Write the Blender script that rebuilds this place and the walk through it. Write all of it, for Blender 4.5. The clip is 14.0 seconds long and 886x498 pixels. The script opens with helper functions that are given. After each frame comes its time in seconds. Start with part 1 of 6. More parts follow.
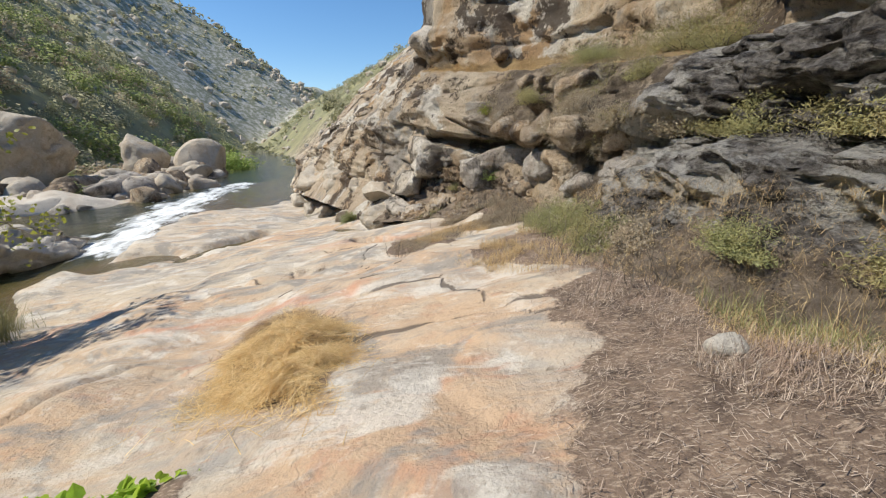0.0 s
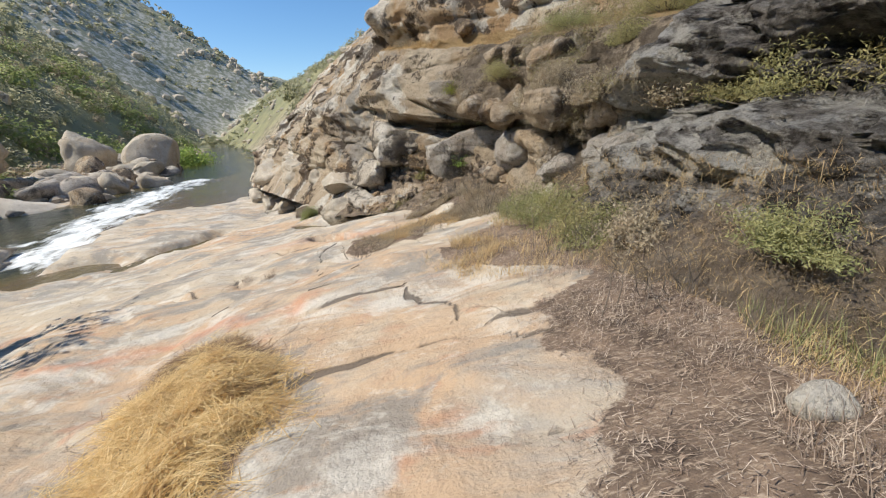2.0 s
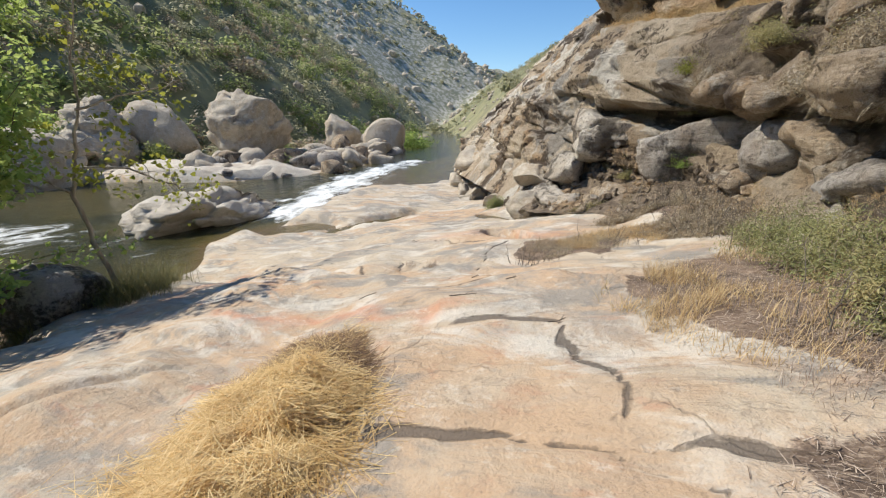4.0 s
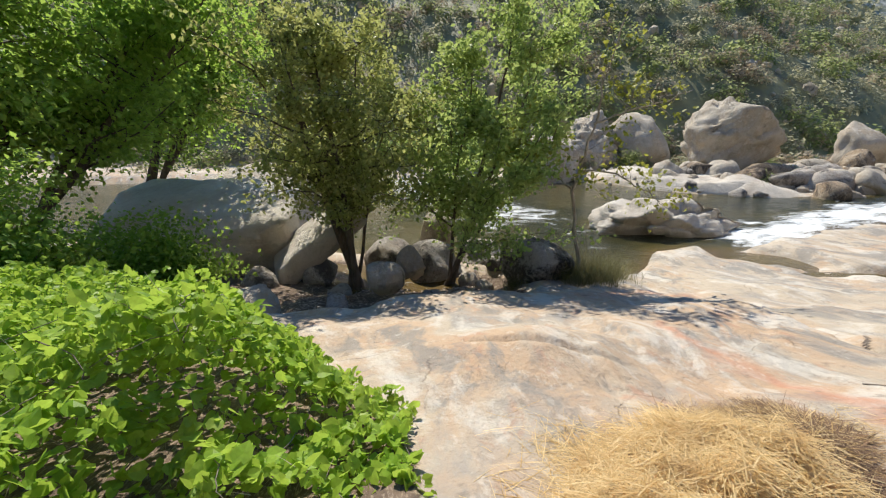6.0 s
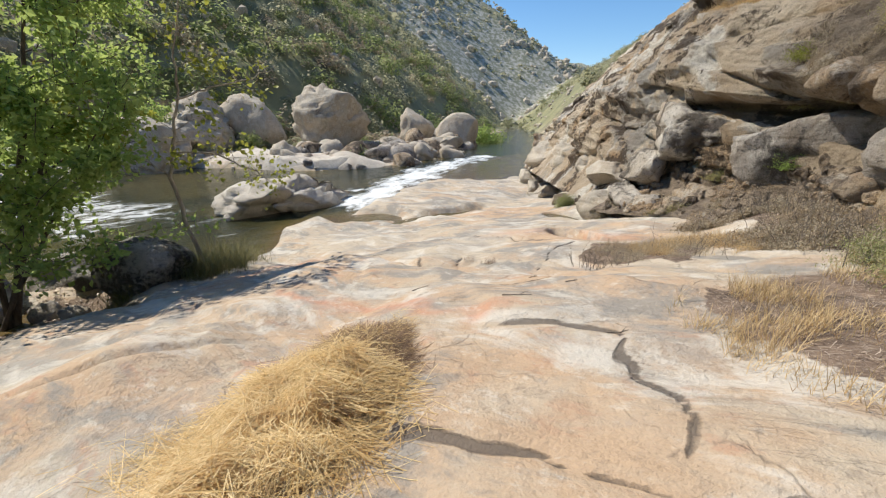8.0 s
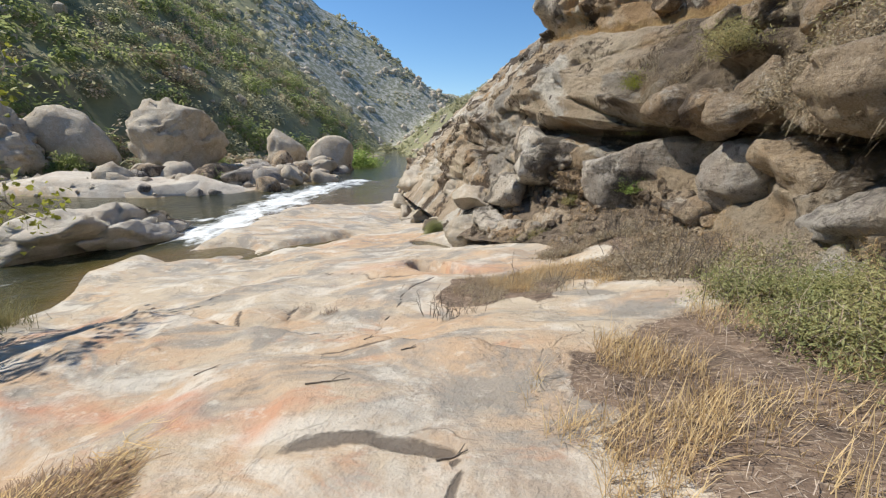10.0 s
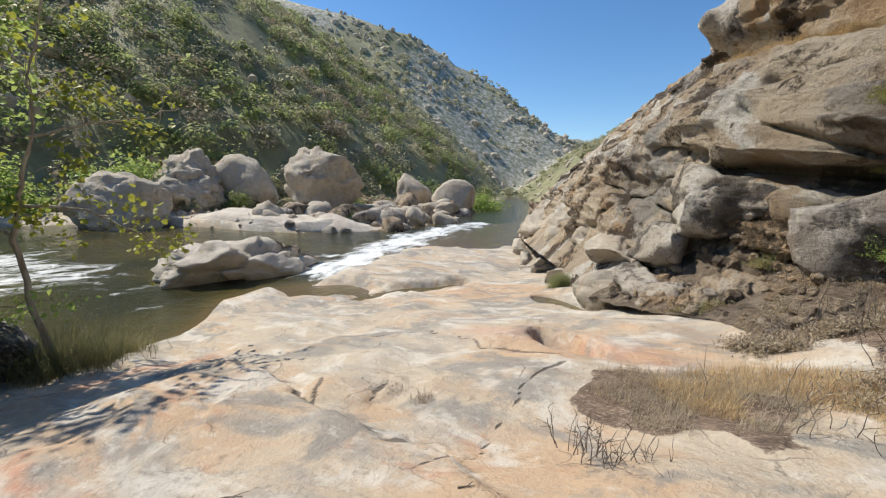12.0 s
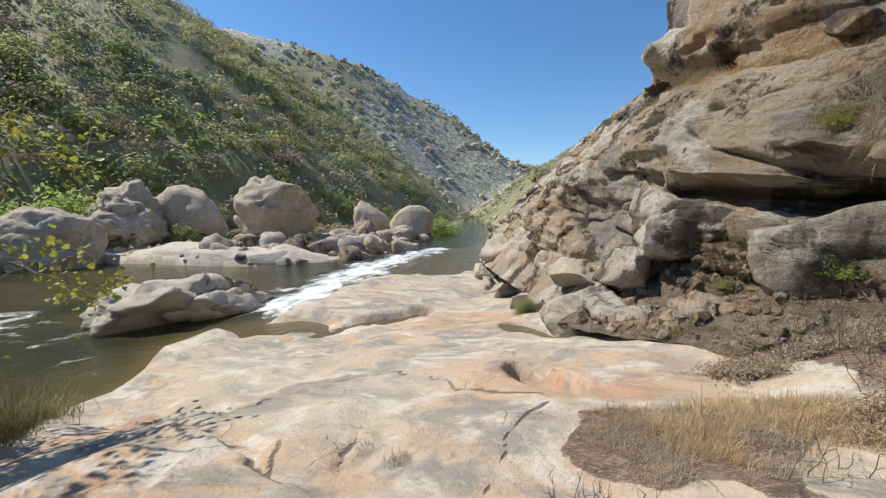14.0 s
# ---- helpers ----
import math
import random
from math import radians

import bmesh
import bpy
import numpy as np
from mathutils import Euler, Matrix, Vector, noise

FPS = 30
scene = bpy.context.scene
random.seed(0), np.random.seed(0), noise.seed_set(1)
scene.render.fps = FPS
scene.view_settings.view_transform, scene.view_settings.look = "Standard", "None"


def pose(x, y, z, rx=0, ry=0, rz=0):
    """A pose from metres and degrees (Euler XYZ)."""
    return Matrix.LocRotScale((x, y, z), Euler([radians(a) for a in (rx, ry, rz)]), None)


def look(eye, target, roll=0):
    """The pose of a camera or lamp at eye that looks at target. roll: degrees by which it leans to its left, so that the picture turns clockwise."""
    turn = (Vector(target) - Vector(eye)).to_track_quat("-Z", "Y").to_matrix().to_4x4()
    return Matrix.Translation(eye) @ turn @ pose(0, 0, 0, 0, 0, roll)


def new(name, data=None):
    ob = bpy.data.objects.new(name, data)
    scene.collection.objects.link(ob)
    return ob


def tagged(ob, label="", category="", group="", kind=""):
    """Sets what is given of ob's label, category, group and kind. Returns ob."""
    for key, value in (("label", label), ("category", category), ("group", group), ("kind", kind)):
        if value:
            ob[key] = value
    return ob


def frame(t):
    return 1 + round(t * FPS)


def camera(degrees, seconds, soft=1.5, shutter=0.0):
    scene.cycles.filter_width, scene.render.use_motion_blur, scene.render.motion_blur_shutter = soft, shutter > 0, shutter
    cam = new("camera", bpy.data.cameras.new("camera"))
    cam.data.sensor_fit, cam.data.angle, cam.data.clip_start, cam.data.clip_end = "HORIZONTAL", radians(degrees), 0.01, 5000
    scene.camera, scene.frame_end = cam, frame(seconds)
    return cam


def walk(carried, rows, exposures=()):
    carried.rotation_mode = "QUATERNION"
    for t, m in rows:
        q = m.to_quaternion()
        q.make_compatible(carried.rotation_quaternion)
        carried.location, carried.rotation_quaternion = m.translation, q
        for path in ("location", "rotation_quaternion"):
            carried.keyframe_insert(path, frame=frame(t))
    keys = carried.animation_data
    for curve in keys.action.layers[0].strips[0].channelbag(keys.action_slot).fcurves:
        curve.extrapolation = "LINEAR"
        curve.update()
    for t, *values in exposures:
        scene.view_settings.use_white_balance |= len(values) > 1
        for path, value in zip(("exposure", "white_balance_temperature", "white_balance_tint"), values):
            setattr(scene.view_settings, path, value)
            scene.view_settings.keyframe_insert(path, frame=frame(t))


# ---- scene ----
cam = camera(94.3, 14.0, soft=1.2)
PATH = [
    (0, (0.584, -0.148, 1.968), (0.486, 1.778, 1.439), -1.2),
    (0.5, (0.579, -0.038, 1.951), (0.442, 1.883, 1.411), -2.9),
    (1, (0.62, 0.146, 1.892), (0.347, 2.064, 1.396), -5.8),
    (1.5, (0.673, 0.548, 1.87), (0.551, 2.443, 1.242), -5.7),
    (2, (0.668, 0.795, 1.853), (0.695, 2.706, 1.266), -2.9),
    (2.2, (0.682, 0.89, 1.845), (0.675, 2.799, 1.25), -2.7),
    (4.3, (0.754, 1.967, 1.692), (-0.349, 3.531, 1.112), -1.3),
    (4.5, (0.719, 1.942, 1.688), (-0.57, 3.366, 1.132), -1.5),
    (5, (0.59, 1.835, 1.714), (-1.061, 2.83, 1.183), -1.3),
    (5.5, (0.537, 1.745, 1.74), (-1.318, 2.275, 1.211), -1.0),
    (6, (0.499, 1.668, 1.746), (-1.42, 1.871, 1.222), -0.5),
    (6.5, (0.518, 1.675, 1.762), (-1.414, 1.849, 1.276), -0.9),
    (7, (0.57, 1.765, 1.771), (-1.301, 2.298, 1.305), -1.5),
    (7.5, (0.604, 1.882, 1.725), (-0.976, 2.991, 1.204), -1.3),
    (8, (0.778, 2.131, 1.642), (-0.341, 3.673, 1.034), -0.2),
    (8.2, (0.834, 2.258, 1.641), (-0.079, 3.916, 0.996), 0.6),
    (10.3, (0.657, 3.755, 1.498), (0.004, 5.587, 1.031), 1.3),
    (10.5, (0.578, 3.936, 1.473), (-0.168, 5.739, 1.034), 1.1),
    (11, (0.364, 4.243, 1.493), (-0.559, 5.975, 1.108), 0.9),
    (11.5, (0.216, 4.489, 1.488), (-0.835, 6.155, 1.146), 1.2),
    (12, (0.025, 4.75, 1.459), (-1.144, 6.344, 1.154), 1.6),
    (12.5, (-0.218, 4.862, 1.452), (-1.462, 6.399, 1.146), 1.4),
    (13, (-0.274, 4.96, 1.502), (-1.449, 6.555, 1.227), 0.5),
    (13.5, (-0.287, 4.998, 1.516), (-1.249, 6.731, 1.253), 2.5),
    (14, (-0.266, 4.969, 1.54), (-1.278, 6.685, 1.357), -0.0),
]
walk(cam, [(t, look(eye, target, roll)) for t, eye, target, roll in PATH], ((0, 0.2), (5, 0.22), (6, 0.36), (7.2, 0.38), (8, 0.22), (10.5, 0.18), (14, 0.15)))

# ---- light ----
SUN_AZ, SUN_EL = 98.0, 50.0          # degrees to the left of +y, and above the horizon
world = bpy.data.worlds.new("sky")
scene.world = world
world.use_nodes = True
sky_nodes = world.node_tree.nodes
sky = sky_nodes.new("ShaderNodeTexSky")
sky.sky_type, sky.sun_disc = "NISHITA", False
sky.sun_elevation, sky.sun_rotation = radians(SUN_EL), radians(-SUN_AZ)
sky.altitude, sky.air_density, sky.dust_density, sky.ozone_density = 400, 1.0, 0.15, 3.0
deepen = sky_nodes.new("ShaderNodeHueSaturation")
deepen.inputs["Saturation"].default_value = 1.2
world.node_tree.links.new(sky.outputs[0], deepen.inputs["Color"])
world.node_tree.links.new(deepen.outputs[0], sky_nodes["Background"].inputs[0])
sky_nodes["Background"].inputs[1].default_value = 0.133
sun = new("sun", bpy.data.lights.new("sun", "SUN"))
sun.data.energy, sun.data.angle, sun.data.color = 5.0, radians(0.55), (1.0, 0.93, 0.80)
sun.matrix_world = look((0, 0, 0), (math.sin(radians(SUN_AZ)) * math.cos(radians(SUN_EL)), -math.cos(radians(SUN_AZ)) * math.cos(radians(SUN_EL)), -math.sin(radians(SUN_EL))))
scene.view_settings.exposure = 0.2


# ---- materials ----
class Mat:
    """A small builder of node materials."""

    def __init__(self, name):
        self.m = bpy.data.materials.new(name)
        self.m.use_nodes = True
        self.t = self.m.node_tree
        self.b = self.t.nodes["Principled BSDF"]
        self.pos = self.t.nodes.new("ShaderNodeNewGeometry").outputs["Position"]

    def link(self, a, b):
        if hasattr(a, "is_linked"):
            self.t.links.new(a, b)
        else:
            b.default_value = a

    def noise(self, scale, detail=6, rough=0.6, stretch=None, where=None, distort=0.0):
        n = self.t.nodes.new("ShaderNodeTexNoise")
        n.inputs["Scale"].default_value, n.inputs["Detail"].default_value = scale, detail
        n.inputs["Roughness"].default_value, n.inputs["Distortion"].default_value = rough, distort
        v = where or self.pos
        if stretch:
            p = self.t.nodes.new("ShaderNodeMapping")
            p.inputs["Scale"].default_value = stretch[:3]
            if len(stretch) > 3:
                p.inputs["Rotation"].default_value = [radians(a) for a in stretch[3:]]
            self.t.links.new(v, p.inputs[0])
            v = p.outputs[0]
        self.t.links.new(v, n.inputs["Vector"])
        return n.outputs["Fac"]

    def joints(self, scale, warp):
        """The distance to the joints of wavering cells."""
        wave = self.t.nodes.new("ShaderNodeTexNoise")
        wave.inputs["Scale"].default_value, wave.inputs["Detail"].default_value = 1.6 * scale, 7
        self.t.links.new(self.pos, wave.inputs["Vector"])
        shift = self.t.nodes.new("ShaderNodeVectorMath")
        shift.operation = "MULTIPLY_ADD"
        shift.inputs[1].default_value = (warp, warp, 0)
        self.t.links.new(wave.outputs["Color"], shift.inputs[0])
        self.t.links.new(self.pos, shift.inputs[2])
        n = self.t.nodes.new("ShaderNodeTexVoronoi")
        n.feature = "DISTANCE_TO_EDGE"
        n.inputs["Scale"].default_value = scale
        self.t.links.new(shift.outputs[0], n.inputs["Vector"])
        return n.outputs["Distance"]

    def attr(self, name):
        n = self.t.nodes.new("ShaderNodeAttribute")
        n.attribute_name = name
        return n.outputs["Fac"]

    def island(self):
        return self.t.nodes.new("ShaderNodeNewGeometry").outputs["Random Per Island"]

    def ramp(self, fac, *stops):
        n = self.t.nodes.new("ShaderNodeValToRGB")
        e = n.color_ramp.elements
        while len(e) < len(stops):
            e.new(0.5)
        for s, (at, c) in zip(e, stops):
            s.position = at
            s.color = (c, c, c, 1) if isinstance(c, (int, float)) else (*c, 1)
        self.link(fac, n.inputs[0])
        return n.outputs[0]

    def mix(self, fac, a, b, how="MIX"):
        n = self.t.nodes.new("ShaderNodeMix")
        n.data_type, n.blend_type = "RGBA", how
        for value, sock in ((fac, n.inputs[0]), (a, n.inputs[6]), (b, n.inputs[7])):
            self.link((*value, 1) if isinstance(value, tuple) else value, sock)
        return n.outputs[2]

    def calc(self, how, a, b=0.0, clamp=False):
        n = self.t.nodes.new("ShaderNodeMath")
        n.operation, n.use_clamp = how, clamp
        self.link(a, n.inputs[0])
        self.link(b, n.inputs[1])
        return n.outputs[0]

    def up(self):
        n = self.t.nodes.new("ShaderNodeSeparateXYZ")
        self.t.links.new(self.t.nodes.new("ShaderNodeNewGeometry").outputs["Normal"], n.inputs[0])
        return n.outputs[2]

    def bump(self, height, strength=0.5, distance=0.03):
        n = self.t.nodes.new("ShaderNodeBump")
        n.inputs["Strength"].default_value, n.inputs["Distance"].default_value = strength, distance
        self.link(height, n.inputs["Height"])
        self.t.links.new(n.outputs[0], self.b.inputs["Normal"])

    def out(self, colour, rough=0.8, spec=0.3):
        self.link((*colour, 1) if isinstance(colour, tuple) else colour, self.b.inputs["Base Color"])
        self.link(rough, self.b.inputs["Roughness"])
        self.b.inputs["Specular IOR Level"].default_value = spec
        return self.m


def granite(name, light, dark, stain, stain_at=0.6, brown=0.3, relief=0.10):
    """Weathered granite: a speckled body, broad tone shifts, dark lichen and water stains, pale scoured tops."""
    m = Mat(name)
    broad, fine, speck = m.noise(0.7, 7, 0.65), m.noise(3.0, 10, 0.72), m.noise(75, 3)
    c = m.mix(m.ramp(broad, (0.40, 0.0), (0.60, 1.0)), light, dark)
    c = m.mix(m.ramp(m.noise(1.1, 8, 0.68, (1, 1, 0.45)), (0.46, 0.0), (0.60, brown)), c, (0.42, 0.27, 0.14))
    c = m.mix(m.ramp(m.noise(2.6, 9, 0.74), (0.54, 0.0), (0.62, 0.7)), c, (0.62, 0.57, 0.49))
    lichen = m.calc("ADD", m.noise(0.9, 6, 0.6, (1, 1, 0.6), None, 0.5), m.calc("MULTIPLY", m.calc("SUBTRACT", m.noise(12, 6, 0.7), 0.5), 0.26))
    c = m.mix(m.ramp(lichen, (stain_at - 0.035, 0.0), (stain_at + 0.045, 0.88)), c, stain)
    c = m.mix(m.ramp(m.noise(11, 7, 0.75), (stain_at - 0.02, 0.0), (stain_at + 0.06, 0.6)), c, stain)
    c = m.mix(m.ramp(fine, (0.30, 0.5), (0.46, 0.0)), c, tuple(v * 0.5 for v in dark))
    c = m.mix(m.ramp(speck, (0.34, 0.4), (0.48, 0.0)), c, tuple(v * 0.5 for v in dark))
    c = m.mix(m.ramp(speck, (0.56, 0.0), (0.68, 0.3)), c, (0.72, 0.69, 0.63))
    h = m.calc("ADD", m.calc("MULTIPLY", fine, 1.3), m.calc("MULTIPLY", m.noise(13, 8, 0.75), 0.55))
    h = m.calc("ADD", h, m.calc("MULTIPLY", m.noise(2.0, 6, 0.7, (0.5, 0.5, 3.2, 12, 8, 0)), 0.7))
    m.bump(h, 0.9, relief)
    return m.out(c, 0.88, 0.22)


ROCK_PALE = granite("pale_granite", (0.56, 0.50, 0.41), (0.43, 0.385, 0.315), (0.13, 0.11, 0.09), 0.66)
ROCK_TAN = granite("tan_cliff_granite", (0.50, 0.405, 0.29), (0.35, 0.27, 0.19), (0.06, 0.045, 0.036), 0.525, 0.6, 0.16)
ROCK_BROWN = granite("brown_mossy_granite", (0.50, 0.40, 0.29), (0.34, 0.265, 0.19), (0.08, 0.062, 0.05), 0.56, 0.5, 0.18)
ROCK_DARK = granite("dark_stained_granite", (0.47, 0.435, 0.395), (0.31, 0.285, 0.255), (0.07, 0.063, 0.058), 0.56, 0.25, 0.14)
ROCK_BLACK = granite("black_wet_granite", (0.10, 0.094, 0.09), (0.045, 0.042, 0.041), (0.52, 0.49, 0.45), 0.54, 0.12, 0.2)
ROCK_CRUST = granite("white_crusted_granite", (0.70, 0.65, 0.57), (0.50, 0.43, 0.34), (0.06, 0.05, 0.042), 0.56, 0.35, 0.16)
ROCK_WHITE = granite("scoured_white_granite", (0.66, 0.61, 0.53), (0.54, 0.49, 0.42), (0.16, 0.13, 0.10), 0.70, 0.2)


def ground_material():
    m = Mat("canyon_ground")
    broad, mid, fine, speck = m.noise(0.35, 4), m.noise(1.3, 6, 0.6, (1, 1, 1)), m.noise(5.5, 8, 0.7), m.noise(70, 3)
    # polished slab: grey, white and peach zones in long streaks
    turn = (0.75, 1.25, 1, 0, 0, 18)
    zone = m.noise(0.75, 7, 0.62, turn, None, 0.4)
    c = m.mix(m.ramp(zone, (0.40, 0.0), (0.52, 1.0)), (0.34, 0.31, 0.27), (0.48, 0.405, 0.31))
    warm = m.calc("ADD", m.calc("MULTIPLY", m.attr("warm"), 0.22), m.noise(0.85, 7, 0.66, turn, None, 0.5))
    c = m.mix(m.ramp(warm, (0.49, 0.0), (0.67, 0.9)), c, (0.48, 0.335, 0.215))
    c = m.mix(m.ramp(m.calc("ADD", m.calc("MULTIPLY", m.attr("warm"), 0.10), m.noise(2.1, 8, 0.70, turn, None, 0.5)), (0.61, 0.0), (0.72, 0.65)), c, (0.44, 0.24, 0.15))
    c = m.mix(m.ramp(m.noise(0.9, 9, 0.66, turn, None, 0.6), (0.51, 0.0), (0.58, 0.8)), c, (0.25, 0.235, 0.21))
    c = m.mix(m.ramp(m.noise(1.1, 8, 0.64, turn, None, 0.5), (0.52, 0.0), (0.61, 0.75)), c, (0.60, 0.56, 0.49))
    c = m.mix(m.calc("MULTIPLY", m.attr("red"), m.ramp(m.noise(2.2, 8, 0.7, turn), (0.36, 0.3), (0.58, 0.8))), c, (0.50, 0.24, 0.14))
    c = m.mix(m.ramp(m.noise(3.6, 9, 0.75), (0.34, 0.6), (0.42, 0.0)), c, (0.20, 0.155, 0.115))
    c = m.mix(m.ramp(m.noise(11, 6, 0.7, turn), (0.34, 0.3), (0.42, 0.0)), c, (0.24, 0.20, 0.155))
    c = m.mix(m.ramp(speck, (0.36, 0.12), (0.46, 0.0)), c, (0.17, 0.15, 0.13))
    c = m.mix(m.ramp(m.noise(26, 8, 0.78), (0.34, 0.30), (0.43, 0.0)), c, (0.22, 0.18, 0.145))
    c = m.mix(m.ramp(m.noise(5, 9, 0.72, turn), (0.56, 0.0), (0.66, 0.45)), c, (0.66, 0.61, 0.53))
    line = m.calc("ABSOLUTE", m.calc("SUBTRACT", m.noise(0.7, 6, 0.6, turn, None, 0.8), 0.5))
    vein = m.calc("MULTIPLY", m.ramp(line, (0.0, 0.22), (0.005, 0.0)), m.ramp(m.noise(0.8, 3), (0.45, 0.0), (0.55, 1.0)))
    c = m.mix(vein, c, (0.13, 0.105, 0.085))
    split = m.calc("MULTIPLY", m.ramp(m.joints(0.6, 1.5), (0.0, 0.45), (0.008, 0.0)), m.ramp(m.noise(0.9, 4), (0.50, 0.0), (0.58, 1.0)))
    c = m.mix(split, c, (0.10, 0.08, 0.062))
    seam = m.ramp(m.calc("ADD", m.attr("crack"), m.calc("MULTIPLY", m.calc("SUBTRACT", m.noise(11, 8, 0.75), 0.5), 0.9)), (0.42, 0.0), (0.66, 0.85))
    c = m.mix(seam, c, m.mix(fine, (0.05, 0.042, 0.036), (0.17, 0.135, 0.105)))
    # cliff rock
    steep = m.mix(m.ramp(m.noise(0.55, 7, 0.65), (0.4, 0.0), (0.6, 1.0)), (0.54, 0.45, 0.335), (0.40, 0.31, 0.215))
    steep = m.mix(m.ramp(m.noise(1.6, 9, 0.74), (0.53, 0.0), (0.62, 0.8)), steep, (0.62, 0.56, 0.47))
    brown = m.mix(m.ramp(mid, (0.4, 0.0), (0.62, 1.0)), (0.10, 0.078, 0.058), (0.27, 0.21, 0.155))
    steep = m.mix(m.ramp(m.calc("ADD", m.attr("moss_shade"), m.calc("SUBTRACT", m.noise(1.1, 8, 0.74), 0.5)), (0.45, 0.0), (0.6, 0.9)), steep, brown)
    lichen = m.calc("ADD", m.noise(0.8, 10, 0.74, (1, 1, 0.6)), m.calc("MULTIPLY", m.calc("SUBTRACT", m.noise(16, 5, 0.7), 0.5), 0.22))
    seep = m.mix(m.ramp(m.noise(1.5, 9, 0.74, (1, 1, 0.5)), (0.53, 0.0), (0.60, 0.85)), m.mix(fine, (0.04, 0.037, 0.035), (0.17, 0.155, 0.14)), (0.48, 0.45, 0.41))
    steep = m.mix(m.ramp(m.calc("ADD", m.attr("seep"), m.calc("SUBTRACT", m.noise(0.9, 6, 0.7), 0.5)), (0.4, 0.0), (0.6, 0.95)), steep, seep)
    steep = m.mix(m.ramp(lichen, (0.49, 0.0), (0.56, 0.9)), steep, (0.075, 0.058, 0.046))
    steep = m.mix(m.ramp(m.noise(11, 7, 0.75), (0.54, 0.0), (0.62, 0.55)), steep, (0.10, 0.08, 0.062))
    steep = m.mix(m.ramp(fine, (0.32, 0.55), (0.46, 0.0)), steep, (0.12, 0.095, 0.072))
    c = m.mix(m.attr("cliff"), c, steep)
    # leaf litter and soil
    soil = m.mix(m.ramp(m.noise(4, 8, 0.7), (0.35, 0.0), (0.65, 1.0)), (0.07, 0.05, 0.039), (0.23, 0.165, 0.12))
    soil = m.mix(m.ramp(m.noise(38, 4, 0.7, (0.4, 1.6, 1, 0, 0, 20)), (0.52, 0.0), (0.62, 0.75)), soil, (0.38, 0.30, 0.225))
    edge = m.calc("ADD", m.attr("soil"), m.calc("MULTIPLY", m.calc("SUBTRACT", m.noise(3.2, 8, 0.75), 0.5), 1.7))
    c = m.mix(m.ramp(edge, (0.42, 0.0), (0.56, 1.0)), c, soil)
    # hillside grass and scrub
    green = m.mix(m.ramp(m.noise(0.06, 6, 0.65), (0.4, 0.0), (0.62, 1.0)), (0.15, 0.16, 0.085), (0.30, 0.29, 0.155))
    green = m.mix(m.ramp(m.noise(0.22, 7, 0.7), (0.52, 0.0), (0.66, 0.8)), green, (0.15, 0.13, 0.095))
    green = m.mix(m.ramp(m.noise(0.5, 6, 0.7), (0.62, 0.0), (0.7, 0.7)), green, (0.33, 0.25, 0.12))
    # far slopes: pale bare stone, with distance haze painted into the colour
    stony_haze = m.mix(m.ramp(m.noise(0.35, 8, 0.75), (0.47, 0.0), (0.58, 1.0)), (0.22, 0.23, 0.16), (0.52, 0.50, 0.45))
    green = m.mix(m.attr("stony_haze"), green, stony_haze)
    c = m.mix(m.attr("green"), c, green)
    # bed of the river
    bed = m.mix(m.ramp(m.noise(2.5, 7, 0.7), (0.4, 0.0), (0.6, 1.0)), (0.10, 0.085, 0.045), (0.24, 0.19, 0.10))
    c = m.mix(m.attr("bed"), c, bed)
    h = m.calc("ADD", m.calc("MULTIPLY", fine, 0.5), m.calc("MULTIPLY", m.noise(22, 6, 0.7), 0.10))
    h = m.calc("ADD", h, m.calc("MULTIPLY", mid, 1.6))
    h = m.calc("SUBTRACT", h, m.calc("MULTIPLY", m.calc("ADD", m.calc("ADD", vein, split), seam), 0.35))
    h = m.calc("ADD", h, m.calc("MULTIPLY", m.attr("cliff"), m.calc("MULTIPLY", m.noise(2.6, 10, 0.78), 4.0)))
    m.bump(h, 0.8, 0.08)
    return m.out(c, m.mix(m.attr("soil"), (0.72, 0.72, 0.72), (0.95, 0.95, 0.95)), 0.3)


def leaf_material(name, dark, light, yellow, glow=0.35, patch=1.2, rough=0.5, spec=0.3):
    m = Mat(name)
    c = m.mix(m.island(), dark, light)
    c = m.mix(m.ramp(m.noise(patch, 4), (0.5, 0.0), (0.7, 0.8)), c, yellow)
    c = m.mix(m.ramp(m.noise(40, 3), (0.4, 0.25), (0.6, 0.0)), c, tuple(v * 0.5 for v in dark))
    m.out(c, rough, spec)
    thin = m.t.nodes.new("ShaderNodeBsdfTranslucent")
    both = m.t.nodes.new("ShaderNodeMixShader")
    m.link(m.mix(0.5, c, yellow), thin.inputs[0])
    both.inputs[0].default_value = glow
    m.t.links.new(m.b.outputs[0], both.inputs[1])
    m.t.links.new(thin.outputs[0], both.inputs[2])
    m.t.links.new(both.outputs[0], m.t.nodes["Material Output"].inputs[0])
    return m.m


